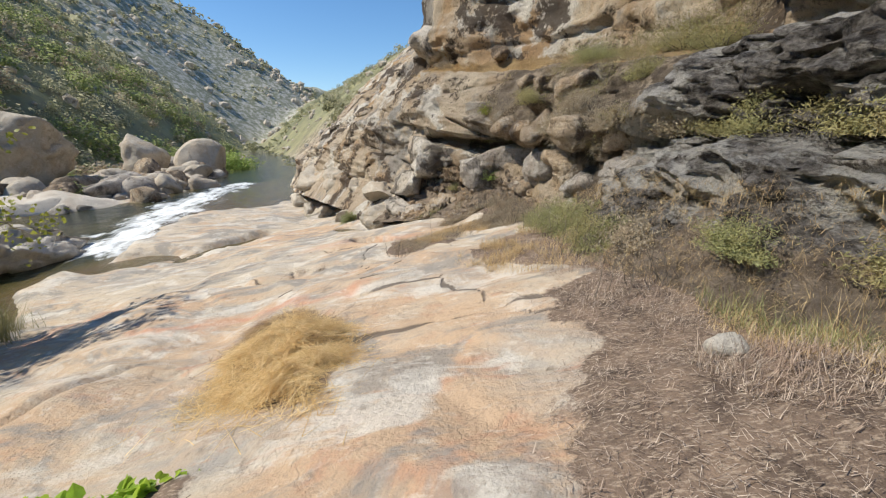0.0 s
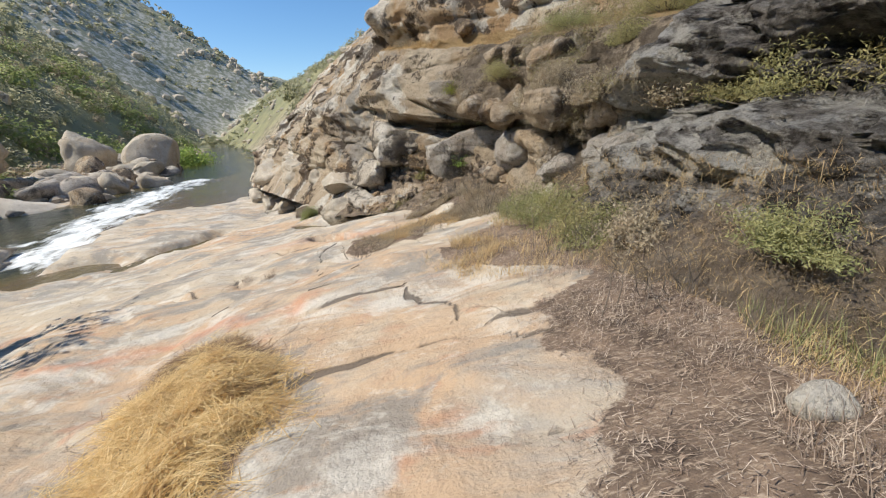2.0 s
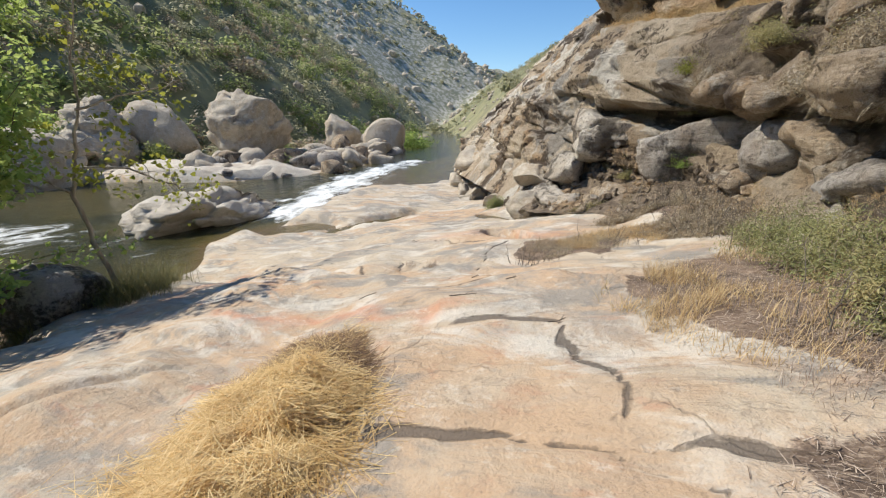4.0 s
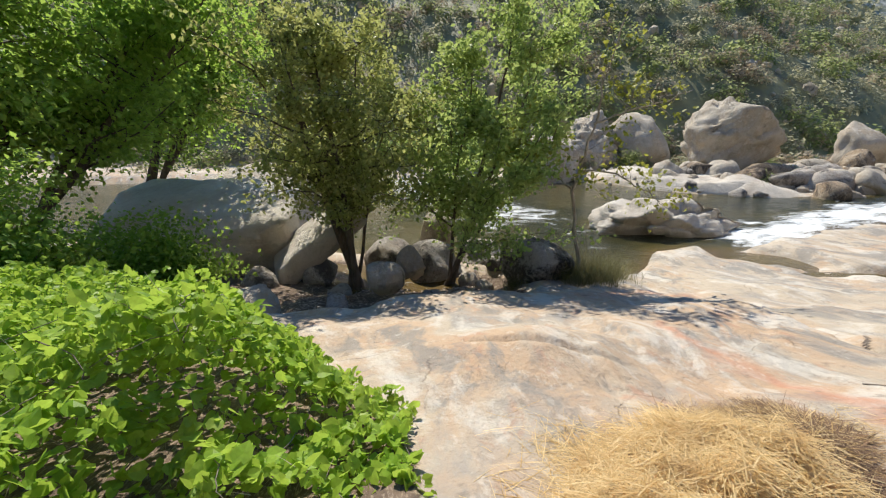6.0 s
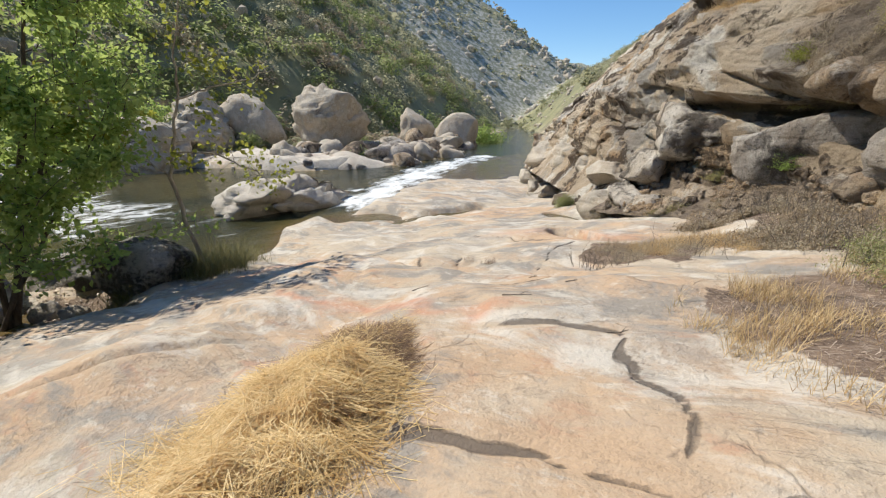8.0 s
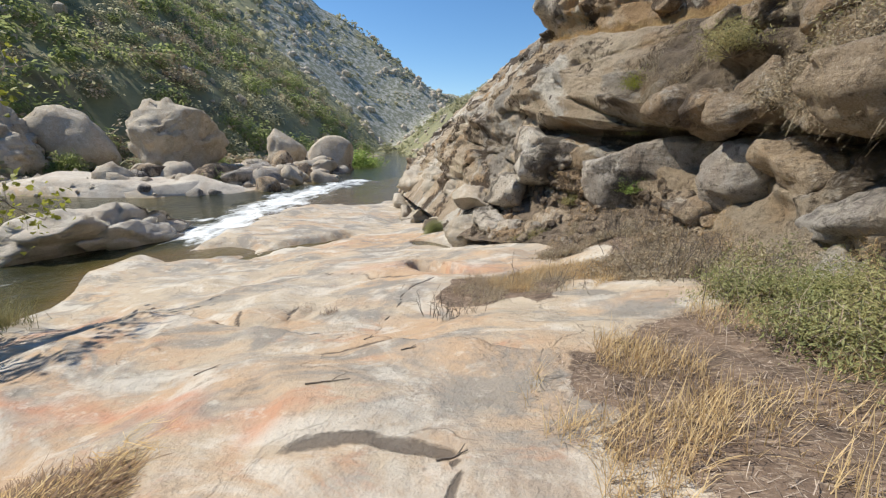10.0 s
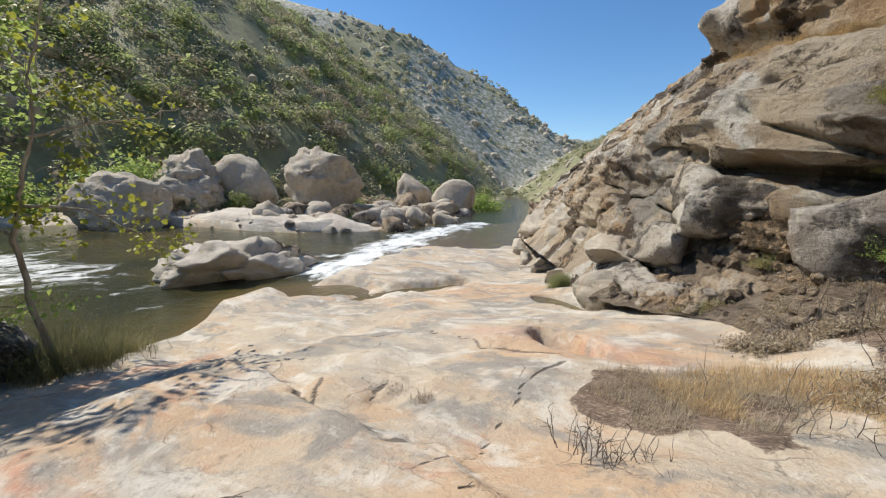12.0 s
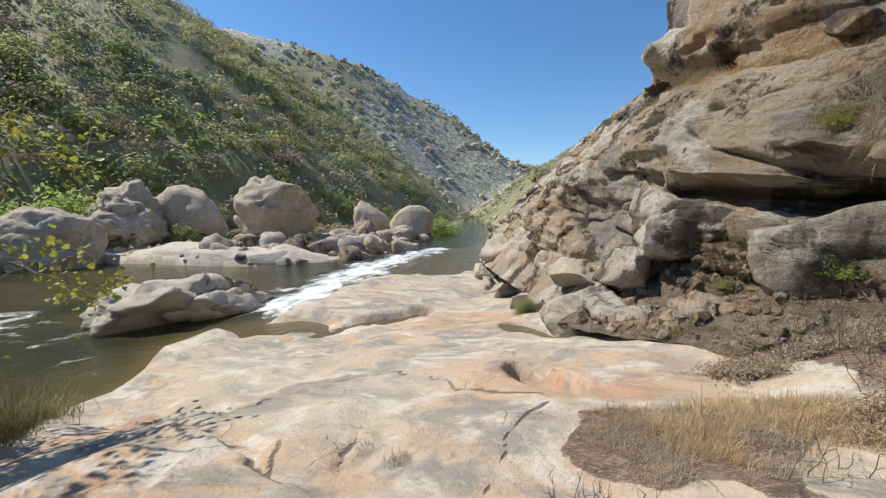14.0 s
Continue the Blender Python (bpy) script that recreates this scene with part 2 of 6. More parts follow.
LEAF_VINE = leaf_material("vine_leaf", (0.17, 0.32, 0.025), (0.42, 0.62, 0.075), (0.52, 0.66, 0.11), 0.5)
LEAF_ALDER = leaf_material("alder_leaf", (0.13, 0.19, 0.04), (0.46, 0.54, 0.17), (0.60, 0.58, 0.22), 0.5)
LEAF_DARK = leaf_material("shade_leaf", (0.12, 0.25, 0.035), (0.31, 0.51, 0.085), (0.50, 0.64, 0.13), 0.6)
LEAF_GOLD = leaf_material("young_leaf", (0.16, 0.21, 0.03), (0.32, 0.36, 0.06), (0.45, 0.43, 0.08), 0.5)
LEAF_BUSH = leaf_material("cliff_bush_leaf", (0.24, 0.24, 0.11), (0.48, 0.46, 0.22), (0.56, 0.46, 0.26), 0.35, 2.5, 0.8, 0.1)
LEAF_HERB = leaf_material("fresh_herb_leaf", (0.20, 0.23, 0.10), (0.47, 0.48, 0.24), (0.54, 0.49, 0.24), 0.35, 2.0, 0.8, 0.1)
LEAF_SAGE = leaf_material("sage_leaf", (0.31, 0.265, 0.19), (0.64, 0.56, 0.42), (0.44, 0.33, 0.22), 0.3, 1.5, 0.8, 0.1)
LEAF_SCRUB = leaf_material("scrub_leaf", (0.20, 0.23, 0.125), (0.32, 0.35, 0.20), (0.62, 0.57, 0.42), 0.6, 0.33, 0.85, 0.05)
STRAW = leaf_material("straw", (0.52, 0.34, 0.12), (0.96, 0.77, 0.43), (0.54, 0.33, 0.12), 0.3, 4.0)
DRY = leaf_material("dry_stalk", (0.14, 0.095, 0.07), (0.72, 0.60, 0.48), (0.38, 0.26, 0.185), 0.1, 3.0)
STRAW_BROWN = leaf_material("rotted_straw", (0.10, 0.06, 0.035), (0.38, 0.24, 0.13), (0.22, 0.13, 0.07), 0.15, 4.0)
LEAF_HILL = leaf_material("hill_bush_leaf", (0.13, 0.19, 0.065), (0.24, 0.31, 0.115), (0.50, 0.53, 0.25), 0.6, 0.25, 0.8, 0.08)
LEAF_YOUNG = leaf_material("young_alder_leaf", (0.12, 0.24, 0.045), (0.42, 0.56, 0.16), (0.58, 0.64, 0.22), 0.5)
DRYGRASS = leaf_material("dry_grass", (0.52, 0.37, 0.19), (0.88, 0.69, 0.39), (0.46, 0.31, 0.17), 0.35, 3.0)
SEDGE = leaf_material("sedge_blade", (0.08, 0.095, 0.03), (0.24, 0.24, 0.10), (0.36, 0.31, 0.16), 0.35, 2.0)


def bark(name, a, b):
    m = Mat(name)
    n = m.noise(9, 6, 0.7, (1, 1, 0.25))
    m.bump(n, 0.6, 0.03)
    return m.out(m.mix(m.ramp(n, (0.35, 0.0), (0.65, 1.0)), a, b), 0.9, 0.2)


BARK = bark("dark_bark", (0.06, 0.048, 0.038), (0.17, 0.14, 0.11))
BARK_PALE = bark("pale_bark", (0.20, 0.17, 0.13), (0.50, 0.46, 0.38))
TWIG = bark("grey_twig", (0.10, 0.085, 0.07), (0.26, 0.22, 0.18))


def water_material():
    m = Mat("river_water")
    deep = m.ramp(m.attr("depth"), (0.0, (0.13, 0.09, 0.04)), (0.3, (0.12, 0.09, 0.032)), (0.75, (0.075, 0.065, 0.024)), (1.0, (0.035, 0.036, 0.016)))
    foam_n = m.noise(1.6, 8, 0.7, (1.0, 0.45, 1, 0, 0, 20), None, 1.0)
    f = m.calc("ADD", m.attr("foam"), m.calc("MULTIPLY", m.calc("SUBTRACT", foam_n, 0.5), 2.6))
    f = m.ramp(f, (0.36, 0.0), (0.95, 1.0))
    c = m.mix(f, deep, (0.80, 0.83, 0.84))
    h = m.calc("ADD", m.noise(1.3, 5, 0.6, (1, 0.7, 1)), m.calc("MULTIPLY", m.noise(6, 4, 0.6), 0.35))
    m.bump(h, 0.6, 0.18)
    m.b.inputs["IOR"].default_value = 1.33
    return m.out(c, m.mix(f, (0.07, 0.07, 0.07), (0.7, 0.7, 0.7)), 0.5)


GROUND, WATER = ground_material(), water_material()


# ---- mesh helpers ----
def mesh_of(name, verts, faces, material, smooth=True, attrs=()):
    """A mesh from arrays of corners and of equal-sided faces."""
    verts, faces = np.asarray(verts, np.float32), np.asarray(faces, np.int32)
    me = bpy.data.meshes.new(name)
    k = faces.shape[1]
    me.vertices.add(len(verts))
    me.vertices.foreach_set("co", verts.ravel())
    me.loops.add(faces.size)
    me.loops.foreach_set("vertex_index", faces.ravel())
    me.polygons.add(len(faces))
    me.polygons.foreach_set("loop_start", np.arange(0, faces.size, k, dtype=np.int32))
    me.polygons.foreach_set("loop_total", np.full(len(faces), k, np.int32))
    me.polygons.foreach_set("use_smooth", np.full(len(faces), smooth))
    for key, values in attrs:
        me.attributes.new(key, "FLOAT", "POINT").data.foreach_set("value", np.asarray(values, np.float32))
    me.update()
    me.validate()
    me.materials.append(material)
    return me


def part(name, mesh, parent, label=""):
    ob = new(name, mesh)
    ob.parent = parent
    return tagged(ob, label) if label else ob


def base(name, x, y, z, label, category, group="", kind=""):
    ob = new(name)
    ob.location = (x, y, z)
    ob.empty_display_size = 0.2
    return tagged(ob, label, category, group, kind)


# ---- the plan of the ground ----
def lattice(ix, iy, seed):
    h = (ix * 374761393 + iy * 668265263 + seed * 974711) & 0x7FFFFFFF
    h = ((h ^ (h >> 13)) * 1274126177) & 0x7FFFFFFF
    return ((h ^ (h >> 16)) & 0xFFFF) / 32767.5 - 1.0


def grain2(x, y, size, seed=0):
    """Smooth value noise from -1 to 1, one cell per size metres."""
    u, v = np.asarray(x, float) / size, np.asarray(y, float) / size
    iu, iv = np.floor(u).astype(np.int64), np.floor(v).astype(np.int64)
    fu, fv = u - iu, v - iv
    fu, fv = fu * fu * (3 - 2 * fu), fv * fv * (3 - 2 * fv)
    a, b = lattice(iu, iv, seed), lattice(iu + 1, iv, seed)
    c, d = lattice(iu, iv + 1, seed), lattice(iu + 1, iv + 1, seed)
    return (a * (1 - fu) + b * fu) * (1 - fv) + (c * (1 - fu) + d * fu) * fv


def rough2(x, y, size, seed=0, octaves=4):
    total, gain = 0.0, 1.0
    for n in range(octaves):
        total = total + gain * grain2(x, y, size / 2**n, seed + n)
        gain *= 0.5
    return total


def step(a, b, v):
    s = np.clip((v - a) / (b - a), 0, 1)
    return s * s * (3 - 2 * s)


# the lines of the plan: x of the cliff's foot, the right bank, the left bank and the hill's foot at each y
FOOT_Y = (-60, -15, 0, 4, 8, 11, 12, 13, 16, 20, 27, 36, 43, 60, 90, 140, 300)
FOOT_X = (9, 4.6, 3.4, 2.6, 2.3, 1.4, 0.5, -0.9, -2.8, -5.6, -10, -13.8, -16, -23.5, -36, -64, -150)
RIGHT_Y = (-60, -10, 0, 3, 5, 7.2, 8.5, 9.6, 10.6, 12, 14, 16, 20, 27, 36, 44, 60, 90, 300)
RIGHT_X = (-20, -17, -13.5, -12, -10.6, -9.7, -9.9, -11.0, -12.3, -12.6, -12.2, -13, -14.6, -16.4, -17.6, -18, -26, -39, -160)
LEFT_Y = (-60, -10, 5, 14, 18, 22, 27, 36, 44, 50, 60, 90, 300)
LEFT_X = (-42, -40, -42, -40, -36, -24, -20.5, -21.5, -26, -29, -35, -46, -140)
HILL_Y = (-200, -60, -10, 10, 32, 50, 90, 140, 300)
HILL_X = (-70, -58, -50, -48, -44, -40, -52, -70, -150)
RIDGE = ((-40, -160, 90), (-105, -60, 85), (-118, 10, 82), (-106, 42, 74), (-92, 66, 50), (-82, 110, 20))
PEAK = ((-520, 60, 190), (-330, 240, 158), (-270, 275, 136), (-235, 320, 117), (-195, 340, 97), (-150, 385, 53), (-110, 700, 35), (200, 900, 40))


def ridges(x, y, line, slope):
    best = np.full(np.shape(x), -50.0)
    for (ax, ay, az), (bx, by, bz) in zip(line, line[1:]):
        dx, dy = bx - ax, by - ay
        s = np.clip(((x - ax) * dx + (y - ay) * dy) / (dx * dx + dy * dy), 0, 1)
        best = np.maximum(best, az + s * (bz - az) - slope * np.hypot(x - ax - s * dx, y - ay - s * dy))
    return best


def slab(x, y):
    plane = 0.35 + 0.22 * x - 0.05 * y
    low = -2.05 + 0.02 * (x + 9)
    return np.logaddexp(plane * 3, low * 3) / 3 - 0.04


def ground_height(x, y):
    """The height of the ground without its fine relief."""
    x, y = np.asarray(x, float), np.asarray(y, float)
    z = slab(x, y)
    z = z + 0.13 * grain2(x, y, 2.6, 5) + 0.05 * grain2(x + 0.6 * y, y, 1.1, 9)
    z = z + 0.22 * np.exp(-((x + 3.2) / 1.3) ** 2 - ((y - 3.0) / 1.1) ** 2)
    # the bed of the river and pool
    right, left = np.interp(y, RIGHT_Y, RIGHT_X), np.interp(y, LEFT_Y, LEFT_X)
    bed = -3.1 + 0.3 * grain2(x, y, 3, 11)
    z = z + (bed - z) * step(0.0, 1.5, right + 0.25 * grain2(x, y, 1.5, 21) - x)
    bank = -1.75 + 0.35 * rough2(x, y, 4, 31)
    z = z + (bank - z) * step(0.0, 2.5, left + 0.8 * grain2(x, y, 4, 41) - x)
    # the hillside over the far bank
    hill = np.interp(y, HILL_Y, HILL_X)
    e = np.maximum(hill - x, 0)
    up = bank + 0.75 * e * step(0, 14, e)
    up = np.minimum(up, np.maximum(ridges(x, y, RIDGE, 0.25), -1.5)) + 1.6 * rough2(x, y, 22, 51, 3) * step(3, 25, e)
    z = np.where(e > 0, np.maximum(up, bank), z)
    # the cliff and the slope above it
    foot = np.interp(y, FOOT_Y, FOOT_X) + 0.25 * grain2(x, y, 2, 61)
    d = np.maximum(x - foot, 0)
    near = np.interp(d, (0, 1.0, 2.5, 4.0, 6, 9, 14, 40, 200), (0, 0.2, 0.5, 1.0, 3.0, 8.0, 13, 32, 90))
    far = np.interp(d, (0, 2, 6.5, 12, 30, 100, 400), (0, 2.2, 6.0, 10.5, 23, 50, 120))
    low = np.interp(d, (0, 2, 6.5, 12, 30, 100, 400), (0, 0.3, 2.2, 5.5, 18, 45, 120))
    w, v = step(16, 20, y), step(30, 46, y)
    cliff = (near * (1 - w) + low * w) * (1 - v) + far * v
    z = z + cliff + 0.35 * rough2(x, y, 2.4, 71) * step(2.5, 6, d) + 1.5 * rough2(x, y, 14, 81, 3) * step(6, 25, d)
    # the mountain that closes the valley
    z = np.maximum(z, ridges(x, y, PEAK, 0.85) + 4 * rough2(x, y, 60, 91, 4))
    return z


# ---- the ground: slab, cliff, banks, hills and mountain in one sheet ----
def axis(lo, hi, fine, grow, reach):
    """Grid lines: fine steps between lo and hi, wider and wider beyond."""
    n = int((hi - lo) / fine)
    out = fine * np.cumsum(grow ** np.arange(1, 400))
    out = out[: np.searchsorted(out, reach) + 1]
    return np.concatenate([lo - out[::-1], np.linspace(lo, hi, n + 1), hi + out])


def finer(lines, lo, hi, gap):
    """Even steps between lo and hi in place of the wider ones there."""
    return np.concatenate([lines[lines <= lo], np.arange(lo + gap, hi, gap), lines[lines > hi]])


def chance(i, j, k, seed):
    """A fixed random number for a cell."""
    n = (i.astype(np.int64) * 374761393 + j.astype(np.int64) * 668265263 + k.astype(np.int64) * 1274126177 + seed * 974711) & 0x7FFFFFFF
    n = ((n ^ (n >> 13)) * 1274126177) & 0x7FFFFFFF
    n = ((n ^ (n >> 15)) * 668265263) & 0x7FFFFFFF
    return (n ^ (n >> 16)) / float(0x7FFFFFFF)


def fracture(p, size, seed):
    """Jointed rock: how far the block at each place stands out (-0.5 to 0.5, its face tilted), and the distance to its joint."""
    q = p / np.asarray(size, float)
    q = q + 0.22 * np.stack([grain2(q[:, 1], q[:, 2], 0.8, seed + 1), grain2(q[:, 2], q[:, 0], 0.8, seed + 2), grain2(q[:, 0], q[:, 1], 0.8, seed + 3)], -1)
    c = np.floor(q)
    best, second = np.full(len(q), 9.0), np.full(len(q), 9.0)
    out = np.zeros(len(q))
    for o in np.ndindex(3, 3, 3):
        k = c + np.array(o) - 1
        r = [chance(k[:, 0], k[:, 1], k[:, 2], seed + 17 * n) for n in range(6)]
        d = q - k - 0.1 - 0.8 * np.stack(r[:3], -1)
        far = np.sqrt((d * d).sum(1))
        face = r[3] - 0.5 + 0.9 * ((r[4] - 0.5) * d[:, 1] + (r[5] - 0.35) * d[:, 2])
        near = far < best
        second = np.where(near, best, np.minimum(second, far))
        out = np.where(near, face, out)
        best = np.where(near, far, best)
    return out, second - best


def jointed(p, big, small):
    """How far jointed rock stands out at places, at two scales."""
    a, ga = fracture(p, (2.3, 3.0, 1.25), 31)
    b, gb = fracture(p, (0.8, 1.05, 0.45), 57)
    return big * (a - 0.5 * np.exp(-(ga / 0.06))) + small * (b - 0.6 * np.exp(-(gb / 0.08)))


def along(x, y, line):
    """How far a place is from a line of points."""
    best = np.full(np.shape(x), 1e9)
    for (ax, ay), (bx, by) in zip(line, line[1:]):
        dx, dy = bx - ax, by - ay
        s = np.clip(((x - ax) * dx + (y - ay) * dy) / (dx * dx + dy * dy), 0, 1)
        best = np.minimum(best, np.hypot(x - ax - s * dx, y - ay - s * dy))
    return best


# a broad dark-grey band, cut and coloured along with the cracks
ARCH = ((-0.9, 4.05), (-1.04, 4.5), (-0.78, 4.88), (-0.22, 5.08), (0.2, 5.02))
JOG = ((0.2, 5.02), (0.5, 4.6), (0.7, 4.15), (0.87, 3.8))
BAND_LOW = ((0.8, 3.55), (1.14, 3.39), (1.5, 3.24))
BAND = ((-0.5, 3.36), (-0.11, 3.5), (0.26, 3.62), (0.74, 3.57), (1.05, 3.64), (1.57, 3.69))
LEDGE = ((-0.3, 2.74), (0.04, 2.82), (0.32, 2.74), (0.64, 2.64), (0.92, 2.5), (1.24, 2.46))
STEP = ((-3.6, 2.25), (-3.26, 2.85), (-3.07, 3.4), (-2.9, 3.9))
# scribbled shadows near the shore, cut and coloured dark like crack lines
SHADE_SCRIBBLE = ((-6.8, 5.0), (-7.2, 6.4), (-7.6, 7.6), (-6.6, 7.9), (-5.2, 7.6))
CLEFT = ((-5.4, 7.4), (-4.6, 7.5), (-3.45, 7.1), (-2.95, 7.05), (-2.34, 7.05), (-2.02, 6.9), (-1.68, 7.1))
KNOB = ((-3.3, 7.15), (-3.9, 7.9), (-3.25, 8.2), (-2.6, 7.3))
SPLIT = ((-1.6, 6.5), (-1.43, 6.8), (-1.32, 7.2), (-1.52, 8.3), (-1.44, 9.0))
FLAW = ((-2.3, 5.9), (-1.7, 6.2), (-0.7, 6.4), (-0.28, 6.28), (0.2, 6.1))
RIB = ((-5.0, 9.5), (-4.15, 10.1), (-2.25, 9.35), (-1.55, 9.3))
RUST = ((-4.45, 5.1), (-3.4, 5.05), (-2.9, 5.3), (-2.4, 5.25), (-1.7, 5.18), (-1.0, 5.07))
RUST_SHORE = ((-6.7, 5.2), (-7.1, 6.5), (-7.4, 7.8))
RUST_NOTCH = ((-3.4, 10.2), (-2.2, 10.0), (-1.2, 9.9), (-0.5, 9.6))
SOIL_Y = (-20, 1.0, 1.9, 2.35, 2.55, 2.8, 3.3, 3.7, 3.95, 4.1, 4.7, 5.3, 5.9, 6.5, 7.0, 7.4, 7.7, 8.0, 8.4, 9.3, 10.5, 11.3, 12.2, 13)
SOIL_X = (1.2, 1.05, 1.12, 1.25, 1.55, 1.5, 1.42, 1.55, 1.9, 2.0, 1.5, 0.85, 0.72, 0.95, 1.35, 1.9, 2.2, 1.9, 1.7, 1.2, 0.7, 0.2, -0.6, -1.2)


def relief(x, y):
    """The ground's height with cracks, steps and hollows, and the masks of its surfaces."""
    z = ground_height(x, y)
    wob = 0.07 * grain2(x, y, 0.38, 101) + 0.03 * grain2(x, y, 0.14, 102)
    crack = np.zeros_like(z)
    for line, wide, deep in ((ARCH, 0.07, 0.025), (JOG, 0.034, 0.010), (BAND_LOW, 0.03, 0.03), (BAND, 0.045, 0.035), (LEDGE, 0.055, 0.03), (STEP, 0.03, 0.03), (SHADE_SCRIBBLE, 0.05, 0.03), (CLEFT, 0.05, 0.05), (KNOB, 0.03, 0.03), (SPLIT, 0.02, 0.02), (FLAW, 0.028, 0.025), (RIB, 0.03, 0.03)):
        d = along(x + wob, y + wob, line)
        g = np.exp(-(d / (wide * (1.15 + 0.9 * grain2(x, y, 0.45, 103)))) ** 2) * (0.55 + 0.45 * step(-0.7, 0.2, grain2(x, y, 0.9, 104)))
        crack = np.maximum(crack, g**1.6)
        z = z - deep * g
    z = z + 0.07 * step(1.1, 0.75, np.hypot((x + 3.25) / 0.62, (y - 7.65) / 0.52) + 0.15 * wob / 0.05 * 0.4)
    z = z + 0.10 * step(0.12, -0.02, y - np.interp(x, (-6, -4.6, -3.45, -2.34, -1.68, -0.7, 0.2), (7.4, 7.45, 7.05, 7.0, 6.95, 6.35, 6.05)) + wob) * step(-7, -5, x) * step(1.2, 0.2, x) * step(4.9, 6.2, y)
    right, left = np.interp(y, RIGHT_Y, RIGHT_X), np.interp(y, LEFT_Y, LEFT_X)
    foot, hill = np.interp(y, FOOT_Y, FOOT_X), np.interp(y, HILL_Y, HILL_X)
    on_slab = step(0, 0.6, x - right) * step(0, 0.6, foot - x) * step(-2, 0, y) * (1 - step(30, 45, y))
    # the slab's own strata and worn scoops
    q = 1.15 * y + 0.35 * x + 0.55 * rough2(x, y, 1.6, 113, 3)
    stair = np.floor(q) + step(0.72, 1.0, q - np.floor(q)) - q + 0.36
    z = z + on_slab * 0.07 * stair * (0.4 + 0.6 * step(-0.3, 0.4, grain2(x, y, 2.2, 115)))
    strata = rough2(x * 0.75 + y * 0.45, y * 1.25 - x * 0.5, 1.3, 111, 4)
    z = z + on_slab * (0.045 * strata + 0.10 * np.abs(grain2(x, y, 1.7, 121)) + 0.03 * grain2(x, y, 0.8, 123) - 0.035)
    # the step under the white ledge, the notch, the long trough and the round hollow
    z = z + 0.10 * step(0.0, 0.12, along(x, y, STEP)) * np.exp(-((x + 3.6) / 0.7) ** 2 - ((y - 3.2) / 0.7) ** 2)
    def dip(cx, cy, ax, ay, turn, deep, edge=0.5):
        c, s = math.cos(radians(turn)), math.sin(radians(turn))
        u, v = (c * (x - cx) + s * (y - cy)) / ax, (-s * (x - cx) + c * (y - cy)) / ay
        r = np.hypot(u, v) + 0.25 * grain2(x, y, 0.6, 131)
        return deep * step(1.0 + edge, 1.0 - edge, r)
    z = z - dip(-1.75, 10.0, 0.66, 0.30, -35, 0.42, 0.14) - dip(-8.7, 15.1, 2.2, 0.55, 70, 0.5, 0.25) - dip(-3.1, 13.7, 1.0, 0.4, -30, 0.45, 0.2)
    z = z - dip(-11.3, 13.6, 1.6, 1.0, 40, 0.5, 0.5)
    soil = step(-0.22, 0.22, x - np.interp(y, SOIL_Y, SOIL_X) + 0.16 * rough2(x, y, 0.45, 147, 3)) * (1 - step(0.1, 0.5, x - foot - 0.1 * step(7, 4, y))) * (1 - step(11, 13, y))
    patch = step(1.2, 0.8, np.hypot((x - 0.02) / 1.0, (y - 8.68 - 0.25 * x) / 0.72) + 0.55 * rough2(x, y, 0.6, 145, 3))
    mat = step(1.1, 0.8, np.hypot((x + 1.2 + 0.45 * (y - 3.4)) / 0.62, (y - 3.45) / 1.25)) * 0.8
    # soil under the trees, spread wider so its dark colour adds to their shade
    under_trees = step(-6.5, -7.1, x + 0.35 * (y - 1) + 0.3 * grain2(x, y, 0.8, 143)) * step(5.0, 4.2, y) * step(0, 1, x - right)
    z = z - 0.35 * under_trees
    soil = np.maximum(np.maximum(soil, patch), np.maximum(mat, under_trees))
    vine_edge = np.interp(x, (-6.6, -5.0, -3.6, -2.9, -2.3, -1.6, -0.9), (-2.6, -0.8, 0.45, 1.0, 1.5, 1.72, 1.8))
    soil = np.maximum(soil, step(-0.7, -1.2, x) * step(0.15, -0.2, y - vine_edge) * step(-9, -8, x))
    soil = soil * (1 - step(1.0, 4.0, hill - x)) * step(-16, -13, x)
    z = z + 0.012 * soil * rough2(x, y, 0.2, 141, 3)
    red = np.exp(-(along(x + 3 * wob, y + 3 * wob, RUST) / 0.16) ** 2)
    red = np.maximum(red, 0.9 * np.exp(-(along(x + 2 * wob, y, RUST_SHORE) / 0.3) ** 2))
    red = np.maximum(red, 0.55 * np.exp(-(along(x + 4 * wob, y, RUST_NOTCH) / 0.35) ** 2))
    warm = 0.42 * step(7.5, 5.5, y)
    for cx, cy, wide in ((0.35, 1.6, 0.9), (0.3, 1.9, 0.8), (0.65, 2.95, 0.4), (-0.2, 4.3, 0.7), (-1.8, 9.8, 0.8), (-0.6, 9.8, 0.7), (-3.4, 2.4, 0.9), (-1.1, 7.0, 0.8), (0.9, 4.3, 0.6), (0.5, 3.95, 0.8), (-2.6, 4.6, 1.0), (-4.6, 6.2, 1.2), (-6.0, 15.0, 2.0)):
        warm = np.maximum(warm, (1.6 if cy < 2.0 else 1.0) * np.exp(-(((x - cx) ** 2 + (y - cy) ** 2) / wide**2)))
    cliff = step(0.0, 0.7, x - foot)
    far = np.hypot(x, y)
    ground = step(1.0, 5.0, hill - x)
    stony_haze = step(150, 200, far) * step(-0.15, 0.35, rough2(x, y, 90, 151, 3) + 0.2)
    green = np.maximum(ground, step(130, 180, far))
    green = np.maximum(green, step(70, 95, y + 0.4 * x))
